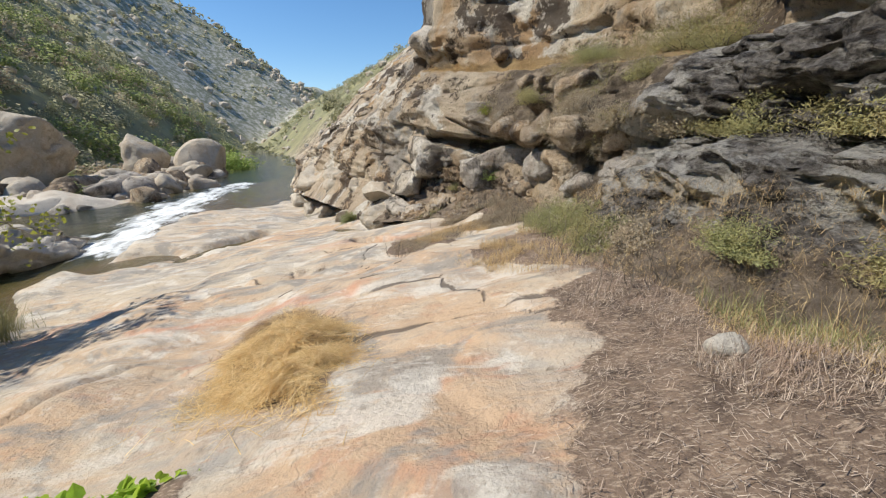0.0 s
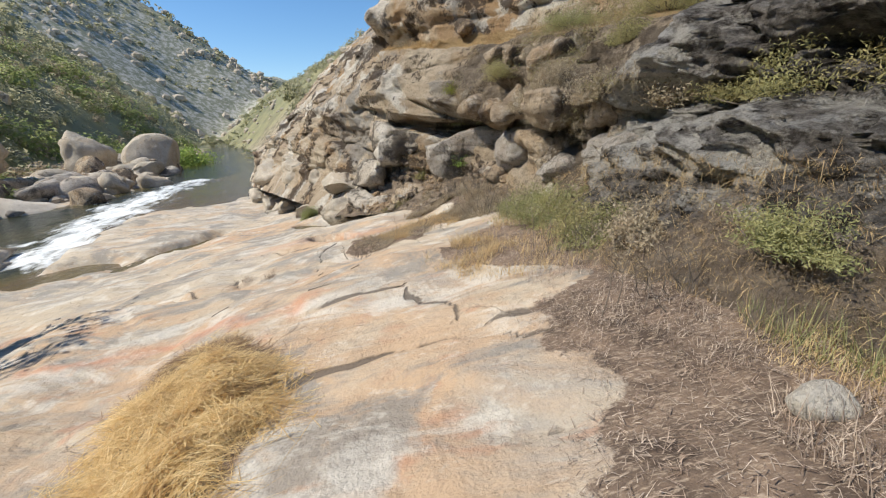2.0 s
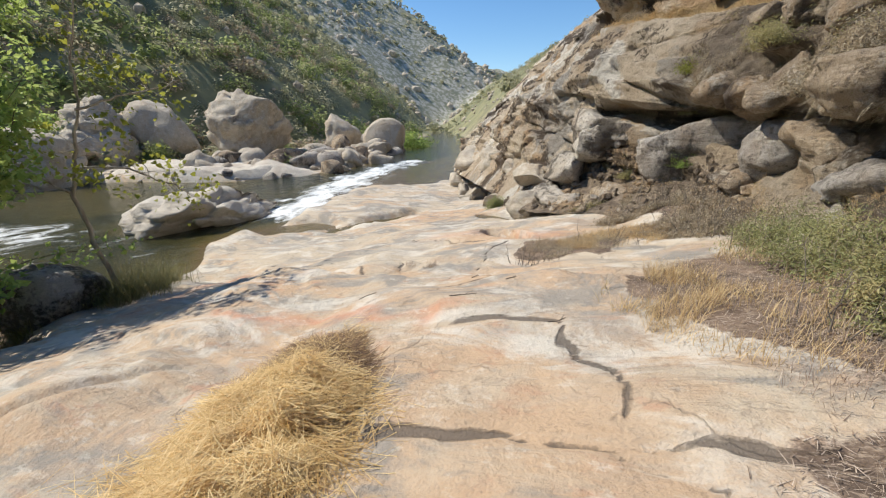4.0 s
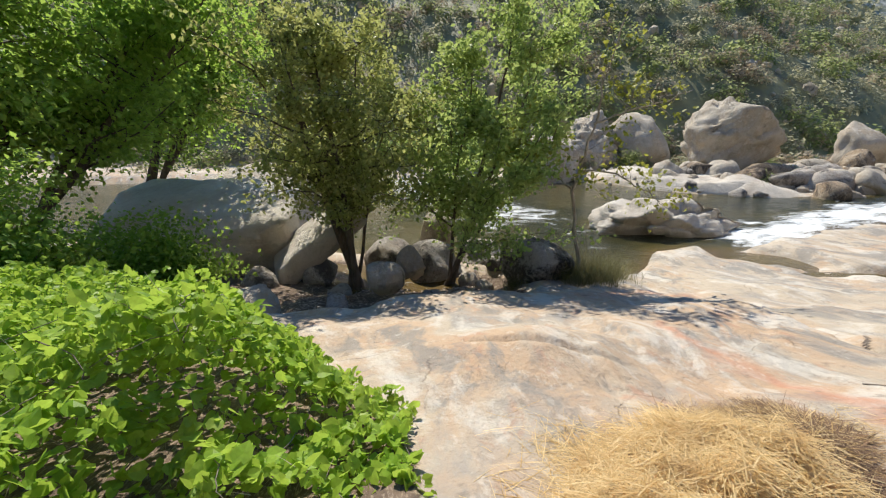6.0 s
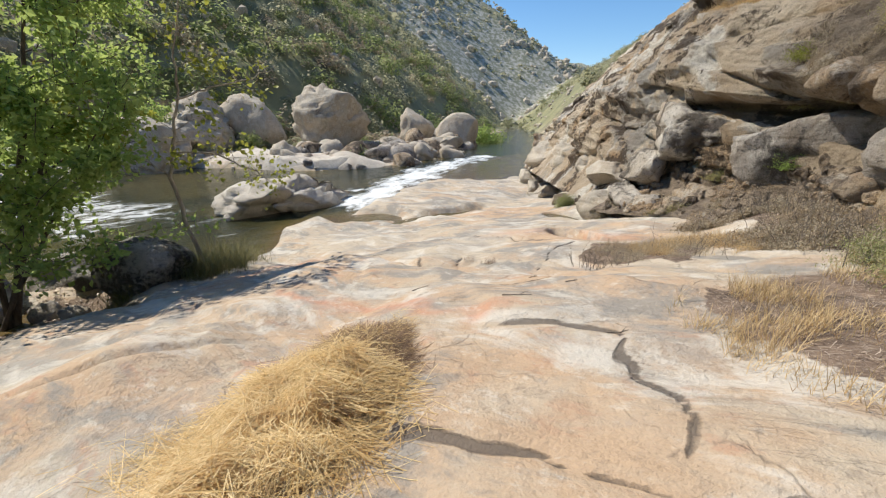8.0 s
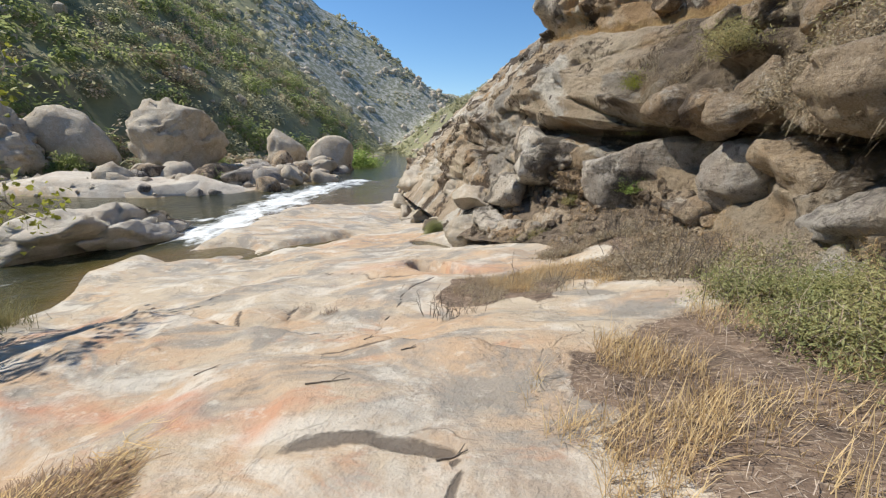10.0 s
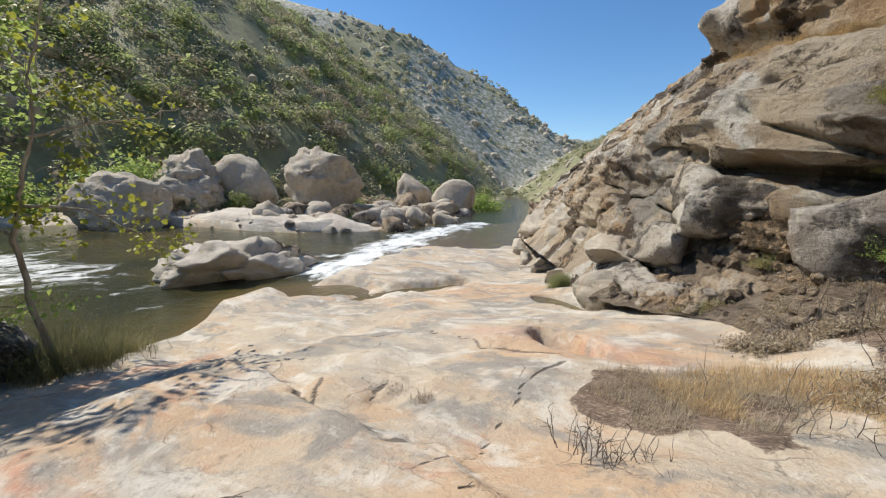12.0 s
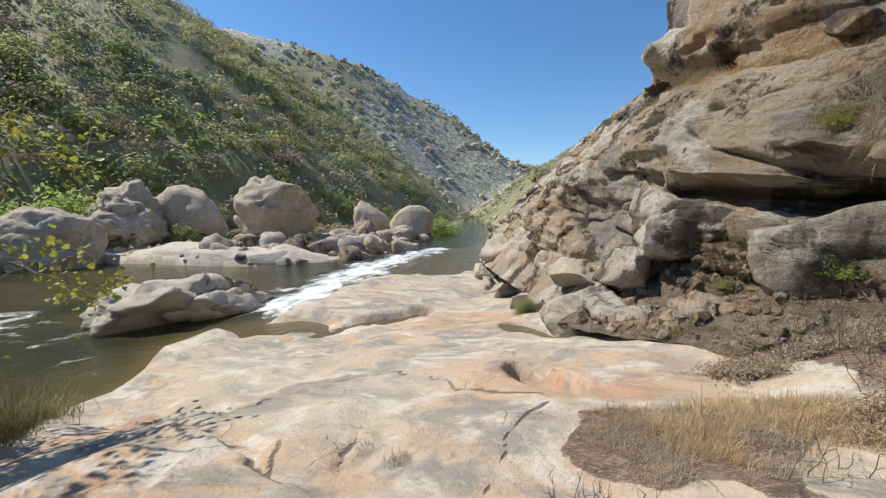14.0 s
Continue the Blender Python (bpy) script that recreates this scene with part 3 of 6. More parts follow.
    green = np.maximum(green, 0.7 * step(10, 22, x - foot))
    bed = np.maximum(step(-2.3, -2.6, z) * step(0, 1, right - x + 0.5), 0.0) * (1 - green)
    return z, (("crack", crack * on_slab * 0.9), ("soil", soil), ("red", red * on_slab), ("warm", warm), ("moss_shade", step(15.0, 11.5, y + 0.1 * (z - slab(x, y)))), ("cliff", cliff), ("seep", cliff * step(8.0, 6.5, y) * step(0.15, 0.6, x - foot)), ("green", green), ("stony_haze", stony_haze), ("bed", bed))


def build_ground():
    xs = axis(-4.2, 2.8, 0.04, 1.05, 1500)
    ys = finer(axis(0.8, 9.8, 0.04, 1.045, 1500), 9.8, 18.0, 0.09)
    gx, gy = np.meshgrid(xs, ys)
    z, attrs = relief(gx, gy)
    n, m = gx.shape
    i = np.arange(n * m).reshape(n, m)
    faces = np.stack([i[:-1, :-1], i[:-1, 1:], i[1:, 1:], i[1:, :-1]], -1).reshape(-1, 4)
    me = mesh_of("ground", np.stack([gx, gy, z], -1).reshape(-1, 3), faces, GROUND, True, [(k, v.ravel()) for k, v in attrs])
    return tagged(new("ground", me), "pale banded granite slab running into cliff, scrub hills and mountain", "ground", kind="structure")


build_ground()


def floor_at(x, y):
    return relief(np.array([float(x)]), np.array([float(y)]))[0][0]


def water_level(x, y):
    return -2.32 + 0.40 * step(14, 34, y)


def build_water():
    xs = np.concatenate([np.linspace(-140, -60, 30), np.arange(-59, -26, 0.5), np.arange(-26, -6, 0.16)])
    ys = np.concatenate([np.linspace(-60, -9, 30), np.arange(-8.5, 4, 0.4), np.arange(4, 42, 0.16), np.arange(42, 100, 0.8), np.linspace(102, 260, 30)])
    gx, gy = np.meshgrid(xs, ys)
    right, left = np.interp(gy, RIGHT_Y, RIGHT_X), np.interp(gy, LEFT_Y, LEFT_X)
    z = water_level(gx, gy)
    rapid = step(2.7, 0.3, 0.8 * rough2(gx, gy, 1.6, 203, 2) + along(gx, gy, ((-14.0, 14.3), (-15.4, 18.5), (-17.2, 24), (-19.2, 31), (-19.6, 37)))) * step(13, 15.5, gy)
    lower = step(4.5, 1.5, rough2(gx, gy, 2.0, 207, 2) + along(gx, gy, ((-21, 7.0), (-28, 6.0), (-40, 1.0))))
    foam = np.maximum(rapid * 0.85, lower * 0.55)
    foam = np.maximum(foam, 0.12 * step(7, 2, np.hypot(gx + 17, gy - 8)))
    z = z + foam * (0.10 * rough2(gx * 1.2, gy, 0.9, 201, 4) + 0.04) + 0.012 * grain2(gx, gy, 0.7, 205)
    depth = np.clip((z - relief(gx, gy)[0]) / 1.0, 0, 1)
    n, m = gx.shape
    i = np.arange(n * m).reshape(n, m)
    faces = np.stack([i[:-1, :-1], i[:-1, 1:], i[1:, 1:], i[1:, :-1]], -1).reshape(-1, 4)
    keep = depth.ravel()[faces].max(1) > 0
    used, faces = np.unique(faces[keep], return_inverse=True)
    verts = np.stack([gx, gy, z], -1).reshape(-1, 3)[used]
    me = mesh_of("water", verts, faces.reshape(-1, 4), WATER, True, (("depth", depth.ravel()[used]), ("foam", foam.ravel()[used])))
    tagged(new("water", me), "clear olive-brown river with white rapids between boulders", "river", kind="structure")


build_water()


# ---- the cliff: one weathered rock face from its rubble foot over the ledges to the top ----
# profiles along the foot: its y, then (distance into the rock, height) at foot, ledges, overhang, brow, terrace and upper wall
CLIFF = (
    (-8.0, (-0.9, 0.4), (0.25, 1.35), (0.50, 1.75), (0.95, 1.95), (0.70, 2.20), (0.60, 2.55), (1.00, 2.90), (2.0, 3.1), (1.6, 3.8), (1.9, 5.8), (4.5, 8.0)),
    (3.5, (-0.9, 0.3), (0.25, 1.22), (0.50, 1.72), (0.95, 1.93), (0.70, 2.15), (0.60, 2.50), (0.95, 2.85), (2.1, 3.0), (1.5, 3.6), (1.9, 5.5), (4.5, 8.0)),
    (5.2, (-0.9, 0.1), (0.15, 1.05), (0.60, 1.72), (1.00, 1.93), (0.85, 2.12), (0.72, 2.50), (1.10, 2.90), (2.1, 3.1), (1.8, 3.9), (2.1, 5.6), (4.5, 8.2)),
    (7.0, (-0.6, -0.1), (0.15, 0.75), (0.50, 1.25), (0.75, 1.60), (0.50, 1.90), (0.70, 2.35), (1.50, 2.95), (2.6, 3.4), (2.9, 4.6), (3.3, 6.2), (5.5, 8.6)),
    (9.5, (-0.6, -0.25), (0.30, 0.55), (0.60, 1.45), (1.25, 1.72), (0.50, 1.98), (0.45, 2.45), (1.30, 3.40), (2.6, 3.8), (2.8, 5.5), (3.2, 7.2), (6.0, 9.2)),
    (11.5, (-0.9, -0.25), (0.45, 0.45), (0.85, 1.45), (1.35, 1.75), (0.45, 1.98), (0.38, 2.50), (1.30, 3.65), (2.3, 3.9), (2.5, 5.6), (2.8, 7.4), (6.0, 9.6)),
    (12.6, (-1.1, -0.55), (0.45, 0.25), (0.95, 1.60), (1.15, 1.88), (0.45, 2.15), (0.50, 2.75), (1.45, 3.85), (2.2, 4.1), (2.4, 5.8), (2.8, 7.6), (6.0, 9.8)),
    (14.5, (-1.0, -0.95), (0.25, 0.15), (0.75, 1.25), (0.90, 1.60), (0.50, 1.95), (0.65, 2.95), (1.60, 4.10), (2.3, 4.4), (2.2, 5.6), (2.8, 7.8), (6.0, 10.0)),
    (16.4, (-0.8, -1.05), (0.15, 0.10), (0.45, 1.15), (0.70, 1.60), (0.60, 2.20), (0.90, 3.05), (1.95, 4.10), (2.9, 4.8), (2.5, 5.6), (3.0, 8.0), (6.0, 10.5)),
    (17.6, (-0.7, -1.05), (0.20, 0.15), (0.50, 1.15), (0.75, 1.60), (0.75, 2.20), (1.15, 3.05), (2.20, 4.00), (3.1, 4.8), (3.3, 5.6), (3.9, 6.8), (7.0, 9.2)),
    (19.0, (-0.7, -1.05), (0.25, 0.20), (0.55, 1.10), (0.80, 1.50), (0.85, 2.10), (1.30, 2.85), (2.30, 3.60), (3.2, 4.6), (4.0, 5.6), (4.8, 6.3), (8.0, 8.6)),
    (22.0, (-0.7, -1.15), (0.30, 0.10), (0.60, 1.00), (0.80, 1.40), (0.95, 1.85), (1.35, 2.35), (2.00, 2.95), (3.0, 4.0), (4.2, 5.2), (5.5, 6.3), (9.0, 8.8)),
    (27.0, (-0.7, -1.35), (0.35, 0.00), (0.80, 0.70), (1.00, 1.10), (1.20, 1.50), (1.60, 1.95), (2.30, 2.60), (3.4, 3.8), (5.0, 5.4), (7.0, 7.0), (11.0, 10.2)),
    (38.0, (-0.7, -1.50), (0.50, 0.00), (1.00, 0.60), (1.50, 1.10), (2.00, 1.50), (2.60, 2.00), (3.40, 3.10), (4.6, 4.5), (6.4, 6.2), (8.5, 8.0), (12.0, 11.0)),
    (48.0, (-0.7, -2.20), (0.50, -0.9), (1.00, -0.4), (1.50, 0.10), (2.00, 0.50), (2.60, 1.00), (3.40, 2.60), (4.6, 4.0), (6.4, 5.8), (8.5, 7.6), (12.0, 10.6)))
_line_y = np.linspace(-10, 50, 1201)
_line_x = np.convolve(np.pad(np.interp(_line_y, FOOT_Y, FOOT_X), 30, mode="edge"), np.exp(-np.linspace(-2, 2, 61) ** 2) / np.exp(-np.linspace(-2, 2, 61) ** 2).sum(), "valid")
_into = np.stack([np.gradient(_line_y), -np.gradient(_line_x)], -1)
_into /= np.linalg.norm(_into, axis=1)[:, None]


def cliff_profile(f, v):
    """Distance into the rock and height at the foot's y and the share v (0 to 10) of the way up."""
    ys = [row[0] for row in CLIFF]
    k = np.clip(np.floor(v).astype(int), 0, 9)
    t = v - k
    out = []
    for n in range(2):
        knots = np.stack([np.interp(f, ys, [row[1 + i][n] for row in CLIFF]) for i in range(11)], -1)
        p = [np.take_along_axis(knots, np.clip(k + o, 0, 10)[..., None], -1)[..., 0] for o in (-1, 0, 1, 2)]
        out.append(p[1] + 0.5 * t * (p[2] - p[0] + t * (2 * p[0] - 5 * p[1] + 4 * p[2] - p[3] + t * (3 * (p[1] - p[2]) + p[3] - p[0]))))
    return out


def cliff_points(f, v):
    """Places on the cliff's face."""
    f, v = np.asarray(f, float), np.asarray(v, float)
    bend = f + 0.45 * grain2(f, v, 1.7, 901) + 0.25 * grain2(f, v * 1.3, 0.8, 903)
    d, z = cliff_profile(bend, np.clip(v + 0.30 * grain2(f, v, 2.3, 905) * step(0, 1, v) * step(10, 9, v), 0, 10))
    # bulges and creases, flutes under the brow, thin dipping beds
    a, h = f + 0.35 * z, z - 0.16 * f
    big = 0.5 - np.abs(grain2(a, 1.7 * h, 1.5, 911))
    mid = 0.5 - np.abs(grain2(a, 1.8 * h, 0.62, 913))
    small = rough2(a, 1.5 * h, 0.26, 915, 3)
    bed = h / 0.42 + 0.7 * rough2(a, h, 1.8, 917, 2)
    bed = (bed - np.floor(bed)) ** 2
    flute = np.abs(grain2(f + 0.25 * z, 0.35 * z, 0.40, 919)) * step(3.6, 4.4, v) * step(6.4, 5.2, v) * step(11.5, 13, f)
    far = 1 + 0.03 * np.maximum(f - 12, 0)
    veg = step(5.8, 7, f) * step(10.8, 9, f) * step(2, 3, v) * step(8, 7, v)
    smooth = 1 - 0.25 * step(12, 14, f)
    black = step(6.5, 5.5, f)
    bulge = far * (0.32 * big + smooth * (0.15 * mid + 0.055 * small)) + black * (0.14 * (0.5 - np.abs(grain2(a, 2.6 * h, 0.34, 925))) + 0.07 * rough2(a, 3.0 * h, 0.22, 927, 3)) + 0.16 * smooth * bed * (0.4 + 0.6 * step(0.2, -0.3, grain2(a, h, 2.2, 921))) - 0.16 * flute + veg * 0.45 * (0.5 - np.abs(grain2(a, 1.3 * h, 0.55, 923)))
    bulge = bulge * step(0.15, 1.2, v) * step(10, 9.2, v) * np.where((v > 6.2) & (v < 7.4), 0.5, 1.0)
    p3 = np.stack([np.ravel(f), np.ravel(h), np.ravel(d)], -1)
    cut, gap = fracture(p3, (3.0, 1.3, 2.5), 931)
    bulge = bulge + (np.ravel(smooth) * (0.28 * cut - 0.16 * np.exp(-gap / 0.05)) * np.ravel(step(0.4, 1.4, v) * step(10, 9, v) * far)).reshape(np.shape(f))
    d = d - bulge
    i = (f + 10) / 60 * 1200
    n = np.arange(1201)
    x, y = np.interp(i, n, _line_x) + d * np.interp(i, n, _into[:, 0]), np.interp(i, n, _line_y) + d * np.interp(i, n, _into[:, 1])
    return np.stack([x, y, z + 0.04 * small], -1)


def cliff_material():
    m = Mat("weathered_cliff")
    fine, grit = m.noise(3.2, 10, 0.74), m.noise(14, 7, 0.75)
    c = m.mix(m.ramp(m.noise(0.5, 5, 0.55), (0.42, 0.0), (0.58, 1.0)), (0.68, 0.57, 0.425), (0.53, 0.42, 0.30))
    c = m.mix(m.ramp(m.noise(0.6, 5, 0.55, (1, 1, 0.5), None, 0.6), (0.52, 0.0), (0.62, 0.75)), c, (0.50, 0.31, 0.15))
    crust = m.calc("ADD", m.noise(0.55, 5, 0.55, None, None, 0.8), m.calc("MULTIPLY", m.calc("SUBTRACT", fine, 0.5), 0.35))
    c = m.mix(m.ramp(crust, (0.52, 0.0), (0.58, 0.95)), c, (0.78, 0.73, 0.64))
    grey = m.calc("ADD", m.noise(0.42, 5, 0.55, (1, 1, 0.7)), m.calc("MULTIPLY", m.calc("SUBTRACT", fine, 0.5), 0.3))
    c = m.mix(m.ramp(grey, (0.55, 0.0), (0.61, 0.85)), c, (0.34, 0.32, 0.29))
    lichen = m.calc("ADD", m.noise(0.6, 5, 0.55, (1, 1, 0.8), None, 0.5), m.calc("MULTIPLY", m.calc("SUBTRACT", m.noise(9, 7, 0.7), 0.5), 0.34))
    lichen = m.calc("ADD", lichen, m.calc("MULTIPLY", m.attr("moss_shade"), 0.10))
    c = m.mix(m.ramp(lichen, (0.535, 0.0), (0.58, 0.92)), c, m.mix(fine, (0.035, 0.026, 0.02), (0.12, 0.085, 0.06)))
    c = m.mix(m.calc("MULTIPLY", m.attr("moss_shade"), m.ramp(m.noise(2.4, 8, 0.72), (0.36, 0.0), (0.56, 0.8))), c, m.mix(grit, (0.17, 0.13, 0.09), (0.54, 0.44, 0.32)))
    seep = m.mix(m.ramp(m.noise(1.1, 9, 0.76, (1.0, 0.5, 1.5, 30, 0, 0)), (0.48, 0.0), (0.56, 0.95)), m.mix(m.ramp(m.noise(6, 9, 0.75), (0.42, 0.0), (0.62, 1.0)), (0.022, 0.02, 0.02), (0.33, 0.305, 0.28)), (0.60, 0.58, 0.54))
    c = m.mix(m.ramp(m.calc("ADD", m.attr("seep"), m.calc("MULTIPLY", m.calc("SUBTRACT", fine, 0.5), 0.8)), (0.42, 0.0), (0.58, 0.96)), c, seep)
    c = m.mix(m.ramp(grit, (0.34, 0.6), (0.46, 0.0)), c, (0.10, 0.078, 0.058))
    c = m.mix(m.ramp(m.noise(60, 3), (0.36, 0.3), (0.48, 0.0)), c, (0.12, 0.095, 0.07))
    soil = m.mix(m.ramp(m.noise(5, 8, 0.7), (0.35, 0.0), (0.65, 1.0)), (0.17, 0.13, 0.095), (0.42, 0.335, 0.25))
    soil = m.mix(m.attr("grassy"), soil, m.mix(fine, (0.30, 0.20, 0.10), (0.58, 0.42, 0.22)))
    c = m.mix(m.ramp(m.calc("ADD", m.attr("soil"), m.calc("MULTIPLY", m.calc("SUBTRACT", m.noise(2.6, 8, 0.75), 0.5), 1.6)), (0.42, 0.0), (0.58, 1.0)), c, soil)
    h = m.calc("ADD", m.calc("MULTIPLY", fine, 1.5), m.calc("MULTIPLY", grit, 0.6))
    h = m.calc("ADD", h, m.calc("MULTIPLY", m.noise(1.6, 7, 0.7, (0.5, 0.5, 3.0, 10, 6, 0)), 0.8))
    m.bump(h, 1.0, 0.2)
    return m.out(c, m.mix(m.attr("seep"), (0.88, 0.88, 0.88), (0.6, 0.6, 0.6)), 0.25)


def build_cliff():
    fs = np.concatenate([np.arange(-8, 2, 0.15), np.arange(2, 20, 0.05), np.arange(20, 47.5, 0.11)])
    vs = np.concatenate([np.linspace(0, 8, 200), np.linspace(8, 10, 26)[1:]])
    f, v = np.meshgrid(fs, vs)
    p = cliff_points(f, v)
    n, k = f.shape
    i = np.arange(n * k).reshape(n, k)
    faces = np.stack([i[:-1, :-1], i[:-1, 1:], i[1:, 1:], i[1:, :-1]], -1).reshape(-1, 4)
    seep = step(6.6, 5.6, f + 0.5 * grain2(f, v, 0.8, 951)) * step(0.5, 1.2, v) * step(7.0, 6.3, v)
    moss_shade = step(5.5, 7, f) * step(12.6, 10.6, f + 0.3 * (v - 5)) * step(2.2, 3.0, v) * step(7.6, 6.2, v)
    moss_shade = np.maximum(moss_shade, 0.5 * step(5.8, 6.8, f) * step(13, 12, f) * step(0.7, 1.3, v) * step(3.5, 2.5, v))
    # browns the recess below the overhang: its shade painted into the colour
    moss_shade = np.maximum(moss_shade, 0.6 * step(3.6, 3.1, v) * step(2.6, 3.0, v) * step(11, 13, f))
    soil = np.maximum(step(1.25, 0.75, v + 0.3 * grain2(f, v, 0.7, 953)) * step(16, 13, f), step(6.0, 6.4, v) * step(7.35, 6.9, v) * step(6, 8, f) * step(17, 15.5, f))
    grassy = step(5.5, 6, v)
    me = mesh_of("cliff", p.reshape(-1, 3), faces, cliff_material(), True, (("seep", seep.ravel()), ("moss_shade", moss_shade.ravel()), ("soil", soil.ravel()), ("grassy", grassy.ravel())))
    tagged(new("cliff", me), "weathered tan granite cliff with overhangs, lichen and black seeps", "cliff", kind="structure")


build_cliff()


def shade_puddle(cx, cy, ax, ay, turn, fill):
    """A dark water sheet that deepens the shade in a hollow of the slab."""
    c, s = math.cos(radians(turn)), math.sin(radians(turn))
    w = np.linspace(0, 2 * np.pi, 33)[:-1]
    ring = [(ax * math.cos(t) * c - ay * math.sin(t) * s, ax * math.cos(t) * s + ay * math.sin(t) * c, 0) for t in w]
    z = floor_at(cx, cy) + fill
    v = np.array([(0, 0, 0), *ring])
    f = np.array([(0, i + 1, (i + 1) % 32 + 1) for i in range(32)])
    n = np.full(len(v), 0.35)
    ob = new("shade_pool", mesh_of("shade_pool", v, f, WATER, True, (("depth", n), ("foam", 0 * n))))
    ob.location = (cx, cy, z)
    tagged(ob, "dark water sheet deepening the shade of a slab hollow", "water", kind="structure")


shade_puddle(-8.7, 15.1, 2.4, 0.7, 70, 0.33)
shade_puddle(-3.1, 13.7, 1.1, 0.48, -30, 0.27)


# ---- rocks ----
SPHERES = {}


def ball(level):
    if level not in SPHERES:
        bm = bmesh.new()
        bmesh.ops.create_icosphere(bm, subdivisions=level, radius=1.0)
        SPHERES[level] = (np.array([v.co[:] for v in bm.verts]), np.array([[v.index for v in f.verts] for f in bm.faces]))
        bm.free()
    return SPHERES[level]


def noise3(p, size, seed):
    """Smooth noise in space from three crossed sheets."""
    a, b, c = p.T / size
    return (grain2(a + 0.31 * c, b + 0.57 * c, 1, seed) + grain2(b + 0.43 * a, c + 0.37 * a, 1, seed + 7) + grain2(c + 0.29 * b, a + 0.61 * b, 1, seed + 13)) / 1.7


def rock_shape(size, seed, level=4, cuts=9, sharp=0.75, lumps=0.12, depth=(0.55, 0.85), boxy=0.0):
    """A weathered block: a ball, squared off by boxy, cut by random planes, then worn and pitted. size: full width, depth and height."""
    v, f = ball(level)
    r = np.random.RandomState(seed)
    p = v / np.abs(v).max(1, keepdims=True) ** boxy
    for _ in range(cuts):
        n = r.normal(size=3)
        n /= np.linalg.norm(n)
        over = p @ n - r.uniform(*depth)
        p = p - np.outer(np.maximum(over, 0) * sharp, n)
    p = p / np.abs(p).max(0)
    half = np.array(size) / 2
    p = p * half
    out = v / np.linalg.norm(v / half, axis=1)[:, None] / half
    out /= np.linalg.norm(out, axis=1)[:, None]
    s = float(min(size))
    k = lumps * s
    p = p + out * (k * noise3(p, 0.6 * s, seed) + 0.5 * k * noise3(p, 0.28 * s, seed + 3) + 0.25 * k * noise3(p, 0.12 * s, seed + 5) + 0.10 * k * noise3(p, 0.05 * s, seed + 6))[:, None]
    return p, f


def unit3(v):
    return v / np.maximum(np.linalg.norm(v, axis=1, keepdims=True), 1e-6)


def boulder(x, y, top, size, seed, material, turn=0, lean=(0, 0), label="rounded pale granite boulder on the river bank", name="boulder", category="boulder", group="", level=4, joints=0.0, **shape):
    """A rock with its top at that height; size is its full width, depth and height."""
    p, f = rock_shape(size, seed, level, **shape)
    m = pose(0, 0, 0, lean[0], lean[1], turn).to_3x3()
    p = p @ np.array(m).T
    p[:, 2] -= p[:, 2].max()
    if joints:
        p = p + unit3(p - (0, 0, p[:, 2].mean())) * jointed(p + (x, y, top), joints, 0.4 * joints)[:, None]
    ob = new(name, mesh_of(name, p, f, material))
    ob.location = (x, y, top)
    return tagged(ob, label, category, group)


# the far bank
boulder(-35.3, 31.2, 4.8, (7.8, 7.2, 8.6), 11, ROCK_PALE, 20, label="huge blunt pale granite boulder above the rapids", level=5, joints=0.5, lumps=0.07, cuts=12, sharp=0.8, depth=(0.5, 0.85))
boulder(-30.0, 48.0, 2.3, (6.0, 5.5, 5.6), 12, ROCK_PALE, 0, label="big round pale granite boulder at the water's edge", level=5, cuts=4, lumps=0.04)
boulder(-36.0, 46.5, 3.0, (5.0, 4.0, 6.0), 13, ROCK_PALE, 30, label="blocky tan granite boulder behind the shore rocks")
boulder(-38.6, 15.6, 2.0, (8.2, 6.5, 6.0), 14, ROCK_PALE, 10, label="broad rounded grey boulder on the far bank", level=5, joints=0.4, lumps=0.06)
boulder(-47.0, 24.0, 4.3, (11.5, 7.5, 8.0), 15, ROCK_PALE, -40, label="tall split grey boulder beside a broad one", level=5, joints=0.6)
boulder(-46.5, 29.5, 4.4, (7.5, 6.0, 8.0), 16, ROCK_PALE, 15, label="grey boulder leaning against its neighbour")
boulder(-31.0, 23.0, -0.9, (17.0, 6.5, 3.4), 17, ROCK_WHITE, 10, label="long flat water-worn granite shelf by the pool", name="flat_rock", level=5, cuts=5, lumps=0.05)
boulder(-25.5, 25.5, -0.9, (8.0, 4.5, 3.2), 18, ROCK_WHITE, 25, label="sloping water-worn granite shelf above the rapids", name="flat_rock", cuts=6, lumps=0.07)
boulder(-16.3, 14.0, -0.95, (8.0, 5.0, 3.0), 23, ROCK_WHITE, 62, joints=0.75, label="sculpted pale granite island in the pool", name="flat_rock", level=5, cuts=11, sharp=1.0, depth=(0.28, 0.7), lumps=0.06)
boulder(-29.5, 38.5, 0.6, (3.6, 3.0, 4.0), 20, ROCK_TAN, 0, label="angular reddish granite block among shore rocks")
for i in range(150):
    r = np.random.RandomState(300 + i)
    y = 22 + 30 * r.rand()
    x = np.interp(y, LEFT_Y, LEFT_X) - 0.5 - 13 * r.rand() ** 1.3
    s = 0.8 + 2.0 * r.rand() ** 2
    boulder(x, y, max(floor_at(x, y), -2.2) + s * (0.45 + 0.2 * r.rand()), (s * 1.3, s, s), 400 + i, (ROCK_PALE, ROCK_TAN, ROCK_PALE, ROCK_DARK)[i % 4], 360 * r.rand(), cuts=14, sharp=0.95, label="small grey shore rock of the boulder bank", name="shore_rock", category="rock", group="shore rocks", level=3)

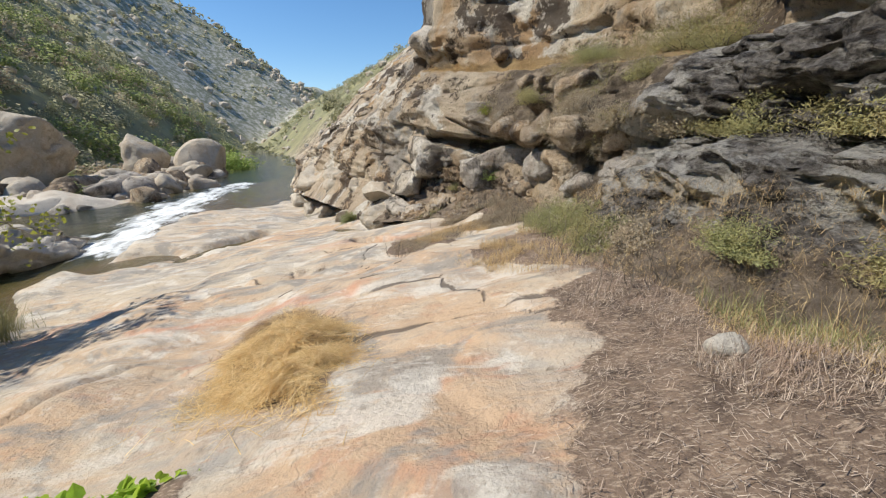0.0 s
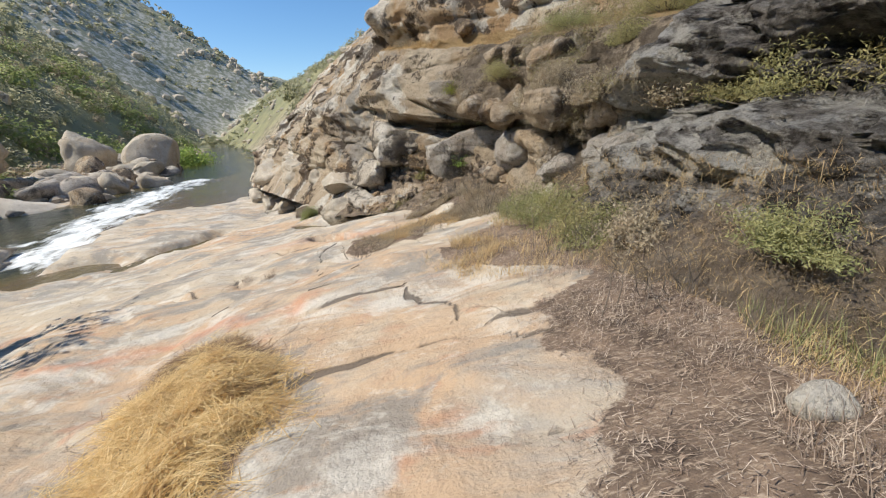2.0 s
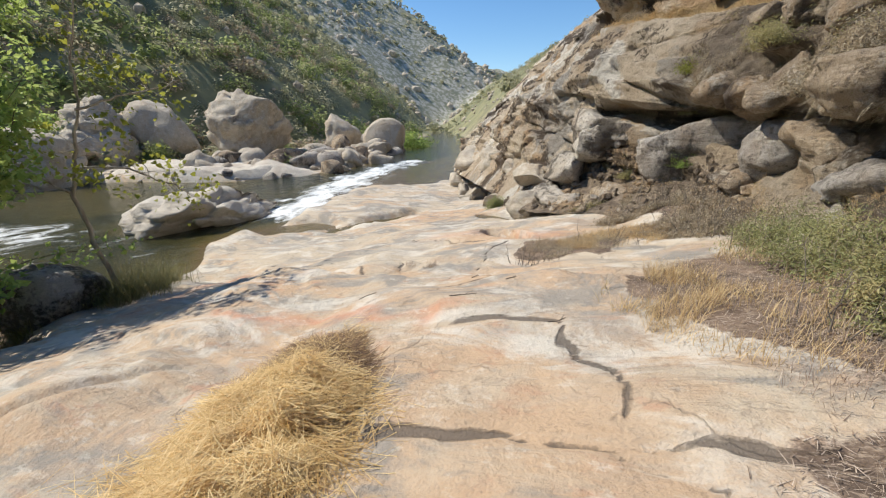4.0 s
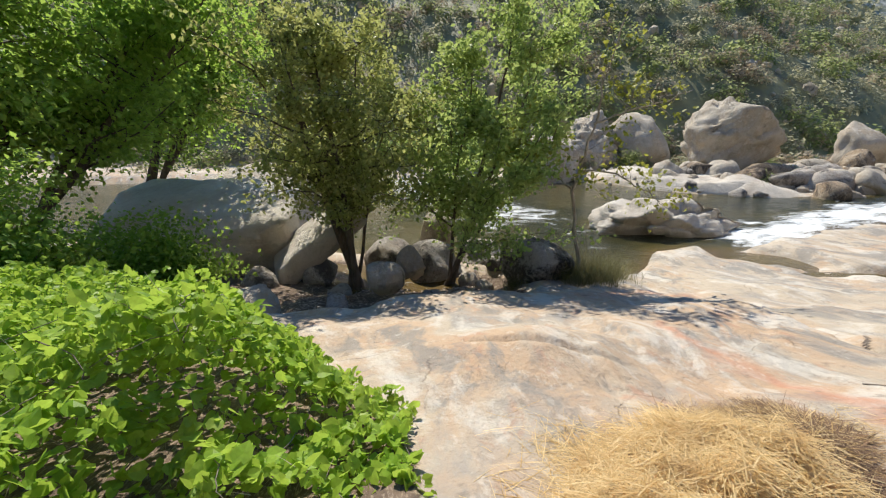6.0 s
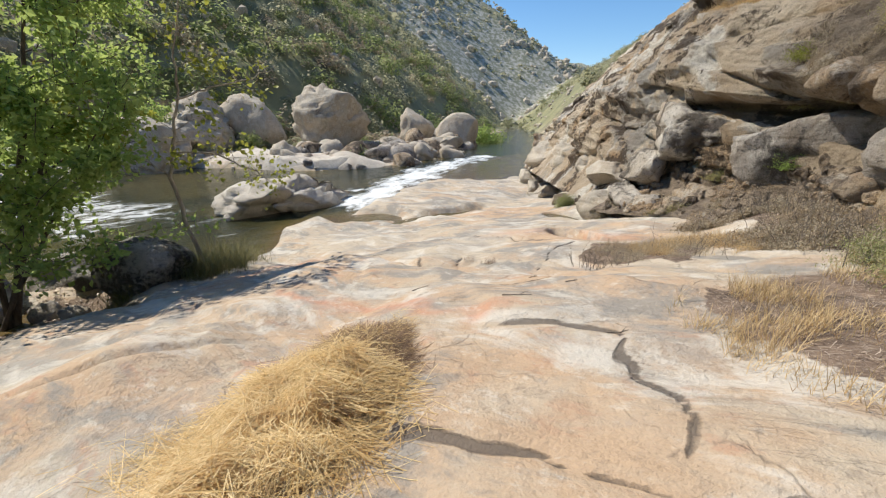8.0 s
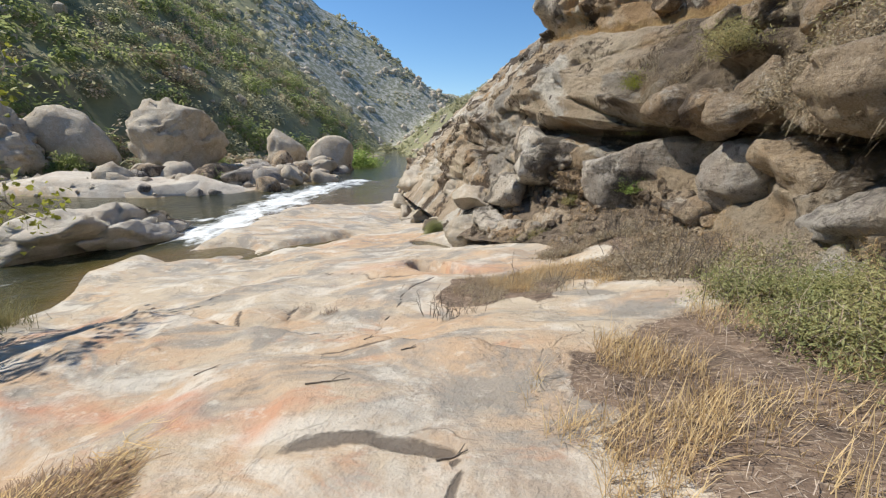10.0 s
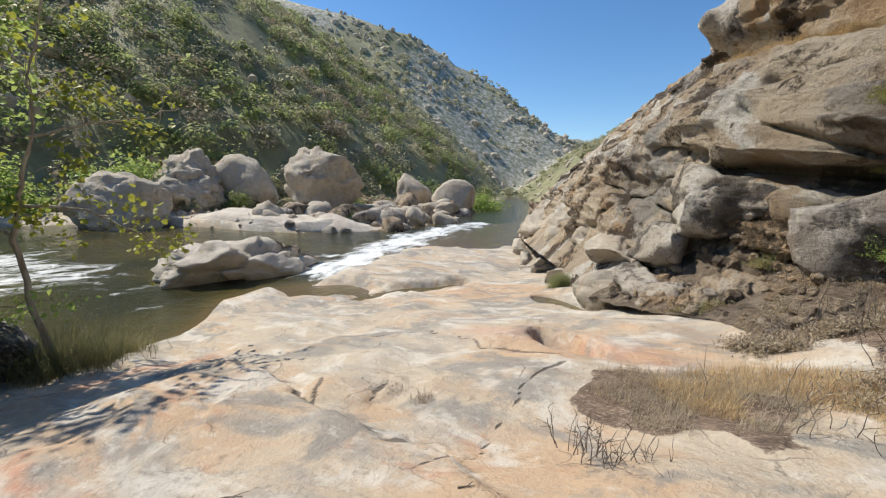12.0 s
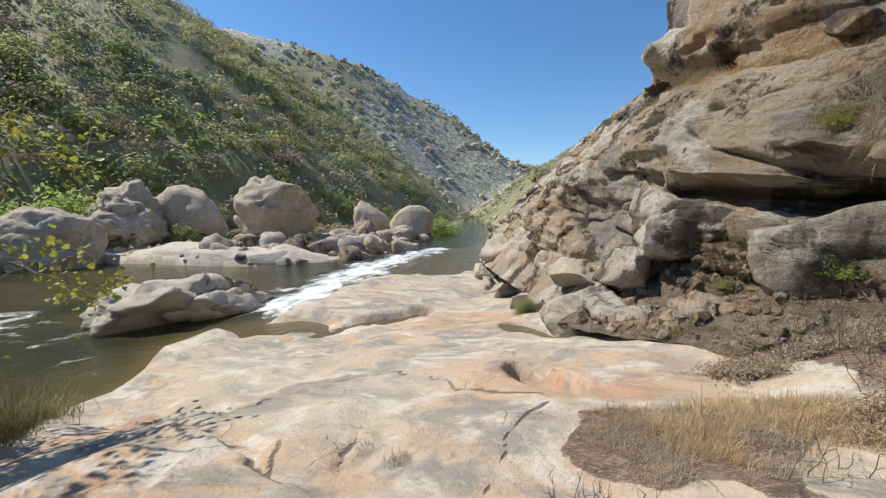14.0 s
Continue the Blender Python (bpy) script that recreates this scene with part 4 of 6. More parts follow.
# around the trees
boulder(-9.75, 5.3, -0.85, (2.0, 1.7, 1.7), 131, ROCK_BLACK, 20, label="black wet boulder at the slab's edge", lumps=0.09)
boulder(-9.1, 6.55, -1.62, (1.4, 0.8, 0.8), 32, ROCK_BLACK, 30, label="low black rock beside the pool")
boulder(-8.7, 1.25, -0.98, (1.2, 0.9, 0.95), 33, ROCK_PALE, 15, label="rounded grey rock on leaf litter")
boulder(-10.0, 1.9, -1.0, (0.8, 0.8, 1.0), 34, ROCK_PALE, 50, label="small grey rock under the alder trees")
boulder(-6.7, -1.1, -0.72, (1.9, 1.3, 1.3), 35, ROCK_PALE, 15, label="flat-topped grey block at the slab's edge", cuts=12)
boulder(-13.0, 3.0, -0.55, (1.7, 1.5, 1.8), 36, ROCK_PALE, 0, label="white-stained boulder behind the alder stems")
boulder(-12.0, -0.8, 0.35, (3.5, 2.8, 0.7), 37, ROCK_WHITE, 90, (12, -39), label="leaning pale granite slab beside the tree", level=5, cuts=6, lumps=0.06, depth=(0.8, 1.1), boxy=0.85)
boulder(-14.5, -5.0, 0.35, (6.2, 6.8, 2.7), 38, ROCK_WHITE, 4, (0, 9), label="huge flat-topped pale block in the shade of the trees", level=5, cuts=8, lumps=0.05, depth=(0.85, 1.1), boxy=0.85, joints=0.15)
# added dark rocks; their tone stands in for the deep shade under the alders
for i, (x, y, s) in enumerate(((-12.2, 1.2, 1.4), (-10.3, -2.2, 1.0), (-10.9, -0.6, 0.8), (-11.6, 2.6, 1.5), (-11.8, 4.3, 1.3))):
    boulder(x, y, -1.9 + 0.42 * s, (s * 1.3, s, s), 350 + i, ROCK_DARK, 55 * i, label="added dark rock standing in for shade between the alder stems", name="shore_rock", category="rock", level=4)
boulder(-24.0, -6.5, 0.4, (11.0, 6.0, 4.0), 39, ROCK_PALE, -10, label="broad sunlit granite shelf beyond the trees", level=5, cuts=7, lumps=0.05)
for i, (x, y, s) in enumerate(((-10.6, 3.6, 0.6), (-9.9, 3.9, 0.45), (-8.2, 2.4, 0.4), (-9.4, 0.1, 0.5), (-7.6, 0.3, 0.45), (-13.5, 1.2, 1.2), (-10.9, 4.6, 0.7))):
    boulder(x, y, floor_at(x, y) + 0.55 * s, (s * 1.3, s, s * 0.9), 330 + i, ROCK_DARK, 40 * i, label="small dark rock in the shade under trees", name="shore_rock", category="rock", level=3)


# the cliff on the near side
def outcrop(x, y, top, size, seed, material=ROCK_TAN, turn=0, lean=(0, 0), label="weathered tan granite outcrop of the cliff", level=4, **shape):
    shape = {"cuts": 16, "sharp": 0.95, "depth": (0.42, 0.8), "lumps": 0.10, "joints": 0.24 * min(size) ** 0.5, **shape}
    return boulder(x, y, top, size, seed, material, turn, lean, label, "rock_outcrop", "rock", "cliff rocks", level, **shape)


outcrop(-0.40, 13.75, 2.10, (3.5, 1.7, 1.45), 220, ROCK_CRUST, 130, (0, 7), "white-crusted granite block jutting from the cliff", level=5, cuts=12, lumps=0.10, joints=0.22)
outcrop(1.75, 11.7, 1.75, (3.8, 1.8, 1.40), 219, ROCK_DARK, 128, (0, 4), "smooth grey overhanging granite block", level=5, cuts=8, lumps=0.06, joints=0.10)
outcrop(3.95, 4.1, 1.92, (1.7, 4.6, 0.95), 65, ROCK_BLACK, 4, (0, 6), "black seeping granite ledge with pale streaks", level=5, cuts=14, joints=0.18)
outcrop(4.15, 4.4, 2.92, (1.9, 5.0, 0.85), 67, ROCK_BLACK, 6, (0, 4), "black overhanging ledge streaked with white", level=5, cuts=14, joints=0.18)
outcrop(-1.25, 13.75, 0.78, (1.3, 0.9, 0.9), 226, ROCK_CRUST, 125, (6, 10), "pale block at the foot of the cliff", cuts=12)
outcrop(-1.55, 13.25, 0.12, (1.2, 0.85, 0.8), 227, ROCK_CRUST, 110, (0, -8), "cracked pale rock at the cliff's foot", cuts=12)
outcrop(-0.95, 12.70, -0.02, (1.1, 0.7, 0.6), 230, ROCK_CRUST, 140, (4, 8), "pale block at the foot of the cliff", cuts=12)
outcrop(0.05, 12.45, 0.30, (1.3, 0.7, 0.6), 229, ROCK_BROWN, 130, (8, 0), "low brown rock in withered brush", cuts=12)
outcrop(0.75, 11.35, 0.22, (0.9, 0.7, 0.55), 228, ROCK_BROWN, 100, (5, 5), "low brown rock in withered brush", cuts=12)
outcrop(-2.5, 15.6, 0.35, (1.9, 1.3, 1.4), 43, ROCK_PALE, 120, label="cracked pale rock at the cliff's foot")
outcrop(-3.9, 18.4, 0.35, (2.6, 1.6, 1.7), 58, ROCK_PALE, 125, label="pale broken rock at the cliff's foot")
outcrop(-6.0, 21.6, 0.5, (3.0, 1.9, 2.1), 48, ROCK_PALE, 120, label="pale broken rock at the cliff's foot", cuts=8)
outcrop(-8.4, 25.2, 0.7, (3.6, 2.4, 2.6), 60, ROCK_PALE, 115, label="smooth pale dome at the cliff's end", cuts=7)
outcrop(-11.3, 32.5, 0.9, (4.6, 3.0, 3.4), 61, ROCK_TAN, 115, label="smooth tan dome of rock above the river", cuts=7)
for i in range(20):
    r = np.random.RandomState(860 + i)
    y = 13.4 + 22 * r.rand() ** 1.4
    s = (0.4 + 0.5 * r.rand()) * (0.7 + 0.025 * y)
    x = np.interp(y, FOOT_Y, FOOT_X) - 0.9 + 0.9 * r.rand()
    outcrop(x, y, floor_at(x, y) + 0.55 * s, (1.5 * s, 1.2 * s, 1.0 * s), 870 + i, ROCK_PALE if r.rand() < 0.7 else ROCK_TAN, 360 * r.rand(), (12 * r.normal(), 12 * r.normal()), "broken pale block at the foot of the cliff", 4, lumps=0.07, cuts=20)


def rubble():
    """Broken stones on the slope below the overhang."""
    r = np.random.RandomState(980)
    v, f = ball(2)
    n = 420
    at = cliff_points(9.2 + 4.6 * r.rand(n), 0.1 + 1.2 * r.rand(n))
    s = (0.03 + 0.12 * r.rand(n) ** 3)[:, None, None] * (0.7 + 0.6 * r.rand(n, 1, 3))
    p = v[None] * s * (0.75 + 0.5 * r.rand(n, len(v), 1)) + at[:, None]
    faces = (f[None] + (np.arange(n) * len(v))[:, None, None]).reshape(-1, 3)
    tagged(new("rubble", mesh_of("rubble", p.reshape(-1, 3), faces, ROCK_TAN, False)), "tan broken stones on the slope under the overhang", "rubble", kind="stuff")


rubble()
for i, (f, v, wide, deep, tall, kind, what) in enumerate((
        (6.3, 1.8, 1.1, 0.7, 0.6, ROCK_DARK, "dark grey ledge at the foot of the cliff"),
        (7.4, 1.6, 1.3, 0.8, 0.6, ROCK_DARK, "dark grey ledge at the foot of the cliff"),
        (8.3, 1.9, 1.2, 0.8, 0.8, ROCK_BROWN, "brown stained ledge of the cliff"),
        (9.2, 1.8, 1.4, 0.9, 0.9, ROCK_DARK, "dark grey ledge at the foot of the cliff"),
        (9.9, 1.2, 1.0, 0.7, 0.5, ROCK_BROWN, "brown stained ledge of the cliff"),
        (6.6, 4.2, 0.8, 0.7, 0.5, ROCK_BROWN, "knobby brown mossy rock of the cliff"),
        (7.3, 4.5, 0.9, 0.7, 0.6, ROCK_BROWN, "knobby brown mossy rock of the cliff"),
        (8.1, 4.4, 1.0, 0.8, 0.6, ROCK_BROWN, "knobby brown mossy rock of the cliff"),
        (8.9, 4.7, 1.1, 0.8, 0.6, ROCK_BROWN, "knobby brown mossy rock of the cliff"),
        (9.7, 4.4, 1.2, 0.8, 0.5, ROCK_BROWN, "knobby brown mossy rock of the cliff"),
        (10.5, 4.6, 1.1, 0.7, 0.45, ROCK_BROWN, "knobby brown mossy rock of the cliff"),
        (8.4, 5.7, 1.0, 0.8, 0.5, ROCK_BROWN, "rounded mossy knob below the terrace"),
        (9.4, 5.8, 1.2, 0.9, 0.5, ROCK_BROWN, "rounded mossy knob below the terrace"),
        (10.3, 5.7, 1.1, 0.8, 0.45, ROCK_TAN, "rounded tan knob below the terrace"),
        (15.8, 7.7, 1.8, 1.4, 1.6, ROCK_CRUST, "pale cliff block overhanging against the sky"),
        (12.2, 7.3, 0.8, 0.6, 0.5, ROCK_TAN, "angular tan block lying on the terrace"))):
    px, py, pz = cliff_points(np.array([f]), np.array([v]))[0]
    outcrop(px + 0.12, py, pz + 0.5 * tall, (wide, deep, tall), 1000 + i, kind, 100 + 20 * (i % 3), (6, 5), what, 4, cuts=10, lumps=0.16, joints=0.14)


# ---- plants: helpers ----
def unit(v):
    return v / np.maximum(np.linalg.norm(v, axis=-1, keepdims=True), 1e-9)


LEAF = (np.array([(0, 0, 0), (-0.34, 0.45, 0.10), (0, 1, -0.03), (0.34, 0.45, 0.10)]), np.array([(0, 2, 1), (0, 3, 2)]))
NEEDLE = (LEAF[0] * (0.45, 1, 1), LEAF[1])
HEART = (np.array([(0, 0.12, 0), (-0.26, -0.06, 0.02), (-0.52, 0.22, 0.07), (-0.42, 0.58, 0.05), (0, 1.0, -0.10), (0.42, 0.58, 0.05), (0.52, 0.22, 0.07), (0.26, -0.06, 0.02), (0, 0.42, -0.03)]),
         np.array([(8, 0, 1), (8, 1, 2), (8, 2, 3), (8, 3, 4), (8, 4, 5), (8, 5, 6), (8, 6, 7), (8, 7, 0)]))


def scatter(shape, at, facing, size, r):
    """Copies of a small leaf at places, each facing its way and turned at random: corners and faces."""
    v, f = shape
    n = unit(facing)
    a = unit(np.cross(n, r.normal(size=n.shape)))
    b = np.cross(n, a)
    p = at[:, None] + size[:, None, None] * (v[None, :, 0:1] * a[:, None] + v[None, :, 1:2] * b[:, None] + v[None, :, 2:3] * n[:, None])
    faces = f[None] + (np.arange(len(at)) * len(v))[:, None, None]
    return p.reshape(-1, 3), faces.reshape(-1, 3)


def blades(root, way, length, width, bend, segs=3, side=None):
    """Thin curved blades from roots: they start along way and sag by bend of their length."""
    n = len(root)
    s = np.linspace(0, 1, segs + 1)
    side = unit(np.cross(way, (0.02, 0.03, 1.0))) if side is None else side
    mid = root[:, None] + way[:, None] * (length[:, None] * s)[:, :, None]
    mid[:, :, 2] -= (bend * length)[:, None] * s**2
    half = (width / 2)[:, None] * (1 - 0.85 * s**1.5)
    p = np.stack([mid - side[:, None] * half[:, :, None], mid + side[:, None] * half[:, :, None]], 2)
    i = np.arange(segs) * 2
    f = np.stack([i, i + 1, i + 3, i + 2], -1)
    faces = f[None] + (np.arange(n) * 2 * (segs + 1))[:, None, None]
    return p.reshape(-1, 3), faces.reshape(-1, 4)


def tube(path, radii, sides=7):
    """A tapered limb along a path."""
    path, radii = np.asarray(path, float), np.asarray(radii, float)
    t = unit(np.gradient(path, axis=0))
    a = unit(np.cross(t, (0.31, 0.17, 0.9) if abs(t[0] @ (0.31, 0.17, 0.9)) < 0.95 else (1.0, 0, 0)))
    b = np.cross(t, a)
    w = np.arange(sides) * 2 * np.pi / sides
    p = path[:, None] + radii[:, None, None] * (np.cos(w)[None, :, None] * a[:, None] + np.sin(w)[None, :, None] * b[:, None])
    i, j = np.arange(len(path) - 1)[:, None] * sides, np.arange(sides)[None]
    k = (j + 1) % sides
    faces = np.stack([i + j, i + k, i + sides + k, i + sides + j], -1).reshape(-1, 4)
    return p.reshape(-1, 3), faces


def join(pieces):
    verts, faces, n = [], [], 0
    for v, f in pieces:
        verts.append(v)
        faces.append(f + n)
        n += len(v)
    return np.concatenate(verts), np.concatenate(faces)


def heights(x, y):
    return relief(np.asarray(x, float), np.asarray(y, float))[0]


def crooked(a, b, r, wob=0.08, n=7):
    """A wavering path between two places."""
    a, b = np.asarray(a, float), np.asarray(b, float)
    s = np.linspace(0, 1, n)[:, None]
    return a + (b - a) * s + np.cumsum(r.normal(size=(n, 3)), 0) * wob * np.linalg.norm(b - a) / n * np.minimum(s * 3, 1)


def tree(x, y, z, stems, crown, leaves, leaf, label, seed, bark_of=BARK, size=0.09, twigs=16, reach=1.3, name="tree", droop=0.15, spread=0.28):
    """A tree of one or more stems. stems: (dx, dy, height, radius); crown: the share of a stem's height where twigs begin."""
    r = np.random.RandomState(seed)
    thing = base(name, x, y, z, label, "tree")
    tips = []
    for dx, dy, tall, rad in stems:
        path = crooked((0, 0, -0.15), (dx, dy, tall), r, 0.10, 11)
        path[:, :2] += 0.10 * r.normal(size=2)
        v, f = tube(path, rad * (1 - 0.85 * np.linspace(0, 1, 11)))
        part("trunk", mesh_of("trunk", v, f, bark_of), thing)
        for _ in range(twigs):
            s = crown + (1 - crown) * r.rand()
            at = np.array([np.interp(s * 10, np.arange(11), path[:, k]) for k in range(3)])
            w = r.rand() * 2 * np.pi
            long = reach * (0.45 + 0.75 * r.rand()) * (1.15 - 0.55 * s)
            end = at + long * np.array([np.cos(w), np.sin(w), 0.55 * r.rand() + 0.15])
            limb = crooked(at, end, r, 0.22)
            limbs = [tube(limb, rad * 0.32 * (1.1 - s) * np.linspace(1, 0.2, 7) + 0.004, 5)]
            tips += [limb[k] for k in range(2, 7)]
            for _ in range(3):
                k = r.randint(2, 7)
                e2 = limb[k] + 0.5 * long * unit(r.normal(size=3) + (0, 0, 0.2))
                sub = crooked(limb[k], e2, r, 0.2, 5)
                limbs.append(tube(sub, np.linspace(0.010, 0.003, 5), 4))
                tips += [sub[j] for j in range(1, 5)]
            part("branch", mesh_of("branch", *join(limbs), bark_of), thing)
        tips += [path[-1], path[-2]]
    tips = np.array(tips)
    at = tips[r.randint(0, len(tips), leaves)] + r.normal(size=(leaves, 3)) * (spread, spread, spread * 0.8)
    at[:, 2] -= droop * r.rand(leaves)
    face = r.normal(size=(leaves, 3)) * (1, 1, 0.7) + (-0.3, 0, 0.8)
    part("crown", mesh_of("crown", *scatter(LEAF, at, face, size * (0.6 + 0.8 * r.rand(leaves)), r), leaf, False), thing)
    return thing


def bush(x, y, z, size, leaves, leaf, label, seed, leaf_size=0.05, stems=18, name="bush", category="bush", group="", flat=False):
    """A low bush: woody stems from one root and an uneven dome of leaves."""
    r = np.random.RandomState(seed)
    thing = base(name, x, y, z, label, category, group)
    sx, sy, sz = np.array(size) / 2
    ends = unit(r.normal(size=(stems, 3)) * (1, 1, 0.6) + (0, 0, 0.7)) * (sx, sy, sz * 1.7) * (0.55 + 0.5 * r.rand(stems, 1))
    ends[:, 2] = np.abs(ends[:, 2])
    part("stem_frame", mesh_of("stem_frame", *join([tube(crooked((0, 0, -0.05), (0.5 if flat else 0.85) * e, r, 0.25, 5), np.linspace(0.007, 0.002, 5), 4) for e in ends]), TWIG), thing)
    pick = ends[r.randint(0, stems, leaves)] * (0.25 + 0.8 * r.rand(leaves, 1) ** 0.7)
    at = pick + r.normal(size=(leaves, 3)) * np.array([sx, sy, sz]) * 0.17
    at[:, 2] = np.abs(at[:, 2])
    if flat:
        at[:, 2] += heights(at[:, 0] + x, at[:, 1] + y) - z
    face = unit(at + (0, 0, 0.3)) + r.normal(size=(leaves, 3)) * 0.7
    part("foliage", mesh_of("foliage", *scatter(NEEDLE if leaf_size < 0.05 else LEAF, at, face, leaf_size * (0.6 + 0.8 * r.rand(leaves)), r), leaf, False), thing)
    if flat:
        k = r.randint(0, leaves, leaves // 5)
        way = unit(r.normal(size=(len(k), 3)) + (0, 0, 0.5))
        part("dry_tangle", mesh_of("dry_tangle", *blades(at[k], way, 0.06 + 0.16 * r.rand(len(k)), np.full(len(k), 0.0035), 0.4 * r.rand(len(k))), DRY, False), thing, "dry brown stalks")
    return thing


# ---- trees by the pool ----
tree(-10.7, 0.3, -2.2, ((-0.3, -1.6, 8.6, 0.15), (0.6, -0.5, 7.2, 0.11), (0.2, 0.6, 6.4, 0.09), (1.0, -1.4, 6.0, 0.07), (-0.6, 1.1, 5.0, 0.06)), 0.30, 26000, LEAF_ALDER,
     "multi-stemmed alder with small olive-green leaves beside the slab", 71, size=0.115, twigs=20, reach=2.2, spread=0.15)
tree(-10.6, 2.9, -2.4, ((0.2, 1.5, 7.6, 0.09), (0.3, 2.9, 6.6, 0.07), (0.1, 0.7, 6.0, 0.06), (0.9, 2.3, 4.6, 0.05)), 0.24, 19000, LEAF_YOUNG,
     "young alder with bright green leaves leaning over the pool", 72, size=0.125, twigs=17, reach=2.1, spread=0.15)
tree(-11.8, -9.6, -1.7, ((0.8, 3.0, 9.5, 0.22), (-0.3, 6.4, 7.2, 0.16), (-0.8, 4.8, 8.6, 0.15), (1.6, 1.8, 7.0, 0.13)), 0.33, 29000, LEAF_DARK,
     "tall shady riverside tree with dense dark green leaves", 73, size=0.17, twigs=30, reach=2.8, spread=0.24)
# added tree, placed so that its crown shades the pale block and the bush
tree(-18.5, -9.5, -1.9, ((0.5, 3.6, 10, 0.22), (-0.8, 2.4, 9, 0.16), (1.2, 5.0, 8, 0.14), (1.0, 4.2, 7.0, 0.11)), 0.40, 24000, LEAF_DARK,
     "added riverside tree that throws shade on the granite blocks", 74, size=0.16, twigs=30, reach=3.0, spread=0.45)


def sycamore():
    r = np.random.RandomState(75)
    x, y, z = -8.95, 6.2, -1.95
    thing = base("sapling", x, y, z, "thin crooked sycamore sapling with sparse yellow-green leaves", "tree")
    o = np.array((x, y, z))
    runs = (((-8.95, 6.2, -2.0), (-9.1, 6.0, -0.6), (-9.2, 5.9, 0.45), (-9.0, 6.0, 1.2), (-8.9, 6.2, 2.0), (-8.7, 6.2, 2.9), (-8.5, 6.5, 4.2)),
            ((-9.2, 5.9, 0.45), (-9.5, 5.4, 1.0), (-9.6, 4.9, 1.7), (-9.7, 4.7, 2.6)),
            ((-8.9, 6.2, 2.0), (-8.7, 6.8, 2.3), (-8.5, 7.5, 2.45), (-8.4, 8.1, 2.7)),
            ((-9.05, 5.95, 1.0), (-8.7, 6.7, 0.9), (-8.4, 7.4, 0.45), (-8.3, 7.8, 0.1)))
    limbs, tips = [], []
    for n, run in enumerate(runs):
        p = np.array(run) - o
        s = np.linspace(0, len(p) - 1, 4 * len(p))
        p = np.stack([np.interp(s, np.arange(len(p)), p[:, k]) for k in range(3)], -1) + 0.02 * r.normal(size=(len(s), 3))
        if n == 0:
            part("trunk", mesh_of("trunk", *tube(p, np.linspace(0.055, 0.012, len(p))), BARK_PALE), thing)
        else:
            part("branch", mesh_of("branch", *tube(p, np.linspace(0.026, 0.007, len(p)), 6), BARK_PALE), thing)
        for _ in range(16):
            a = p[r.randint(len(p) // (3 if n == 0 else 3), len(p))]
            e = a + (0.25 + 0.5 * r.rand()) * unit(r.normal(size=3) + (0, 0, 0.3))
            limbs.append(tube(crooked(a, e, r, 0.2, 5), np.linspace(0.008, 0.003, 5), 4))
            tips.append(e)
    part("twig_spray", mesh_of("twig_spray", *join(limbs), BARK_PALE), thing)
    tips = np.array(tips)
    n = 900
    at = tips[r.randint(0, len(tips), n)] + r.normal(size=(n, 3)) * 0.13
    part("crown", mesh_of("crown", *scatter(HEART, at, r.normal(size=(n, 3)) + (0, 0, 0.8), 0.055 + 0.06 * r.rand(n), r), LEAF_GOLD, False), thing)


sycamore()


def sedge(x, y, count, tall, seed, leaf=SEDGE, wide=0.3, label="arching clump of sedge at the pool's edge", category="grass", width=0.008, name="grass_clump", bend=0.7, up=1.0):
    """A clump of arching blades."""
    r = np.random.RandomState(seed)
    z = floor_at(x, y)
    root = np.stack([wide * r.normal(size=count), wide * r.normal(size=count), np.zeros(count)], -1)
    root[:, 2] = heights(root[:, 0] + x, root[:, 1] + y) - z - 0.01
    w = r.rand(count) * 2 * np.pi
    way = unit(np.stack([np.cos(w) * 0.6, np.sin(w) * 0.6, up * (0.7 + r.rand(count))], -1))
    v, f = blades(root, way, tall * (0.45 + 0.6 * r.rand(count)), np.full(count, width), bend * r.rand(count), 4)
    ob = new(name, mesh_of(name, v, f, leaf, False))
    ob.location = (x, y, z)
    return tagged(ob, label, category)


sedge(-8.85, 6.35, 2000, 1.15, 81, wide=0.36)
sedge(-9.3, 7.1, 700, 0.8, 82, wide=0.25)
sedge(-9.4, 4.6, 350, 0.7, 83, wide=0.2)


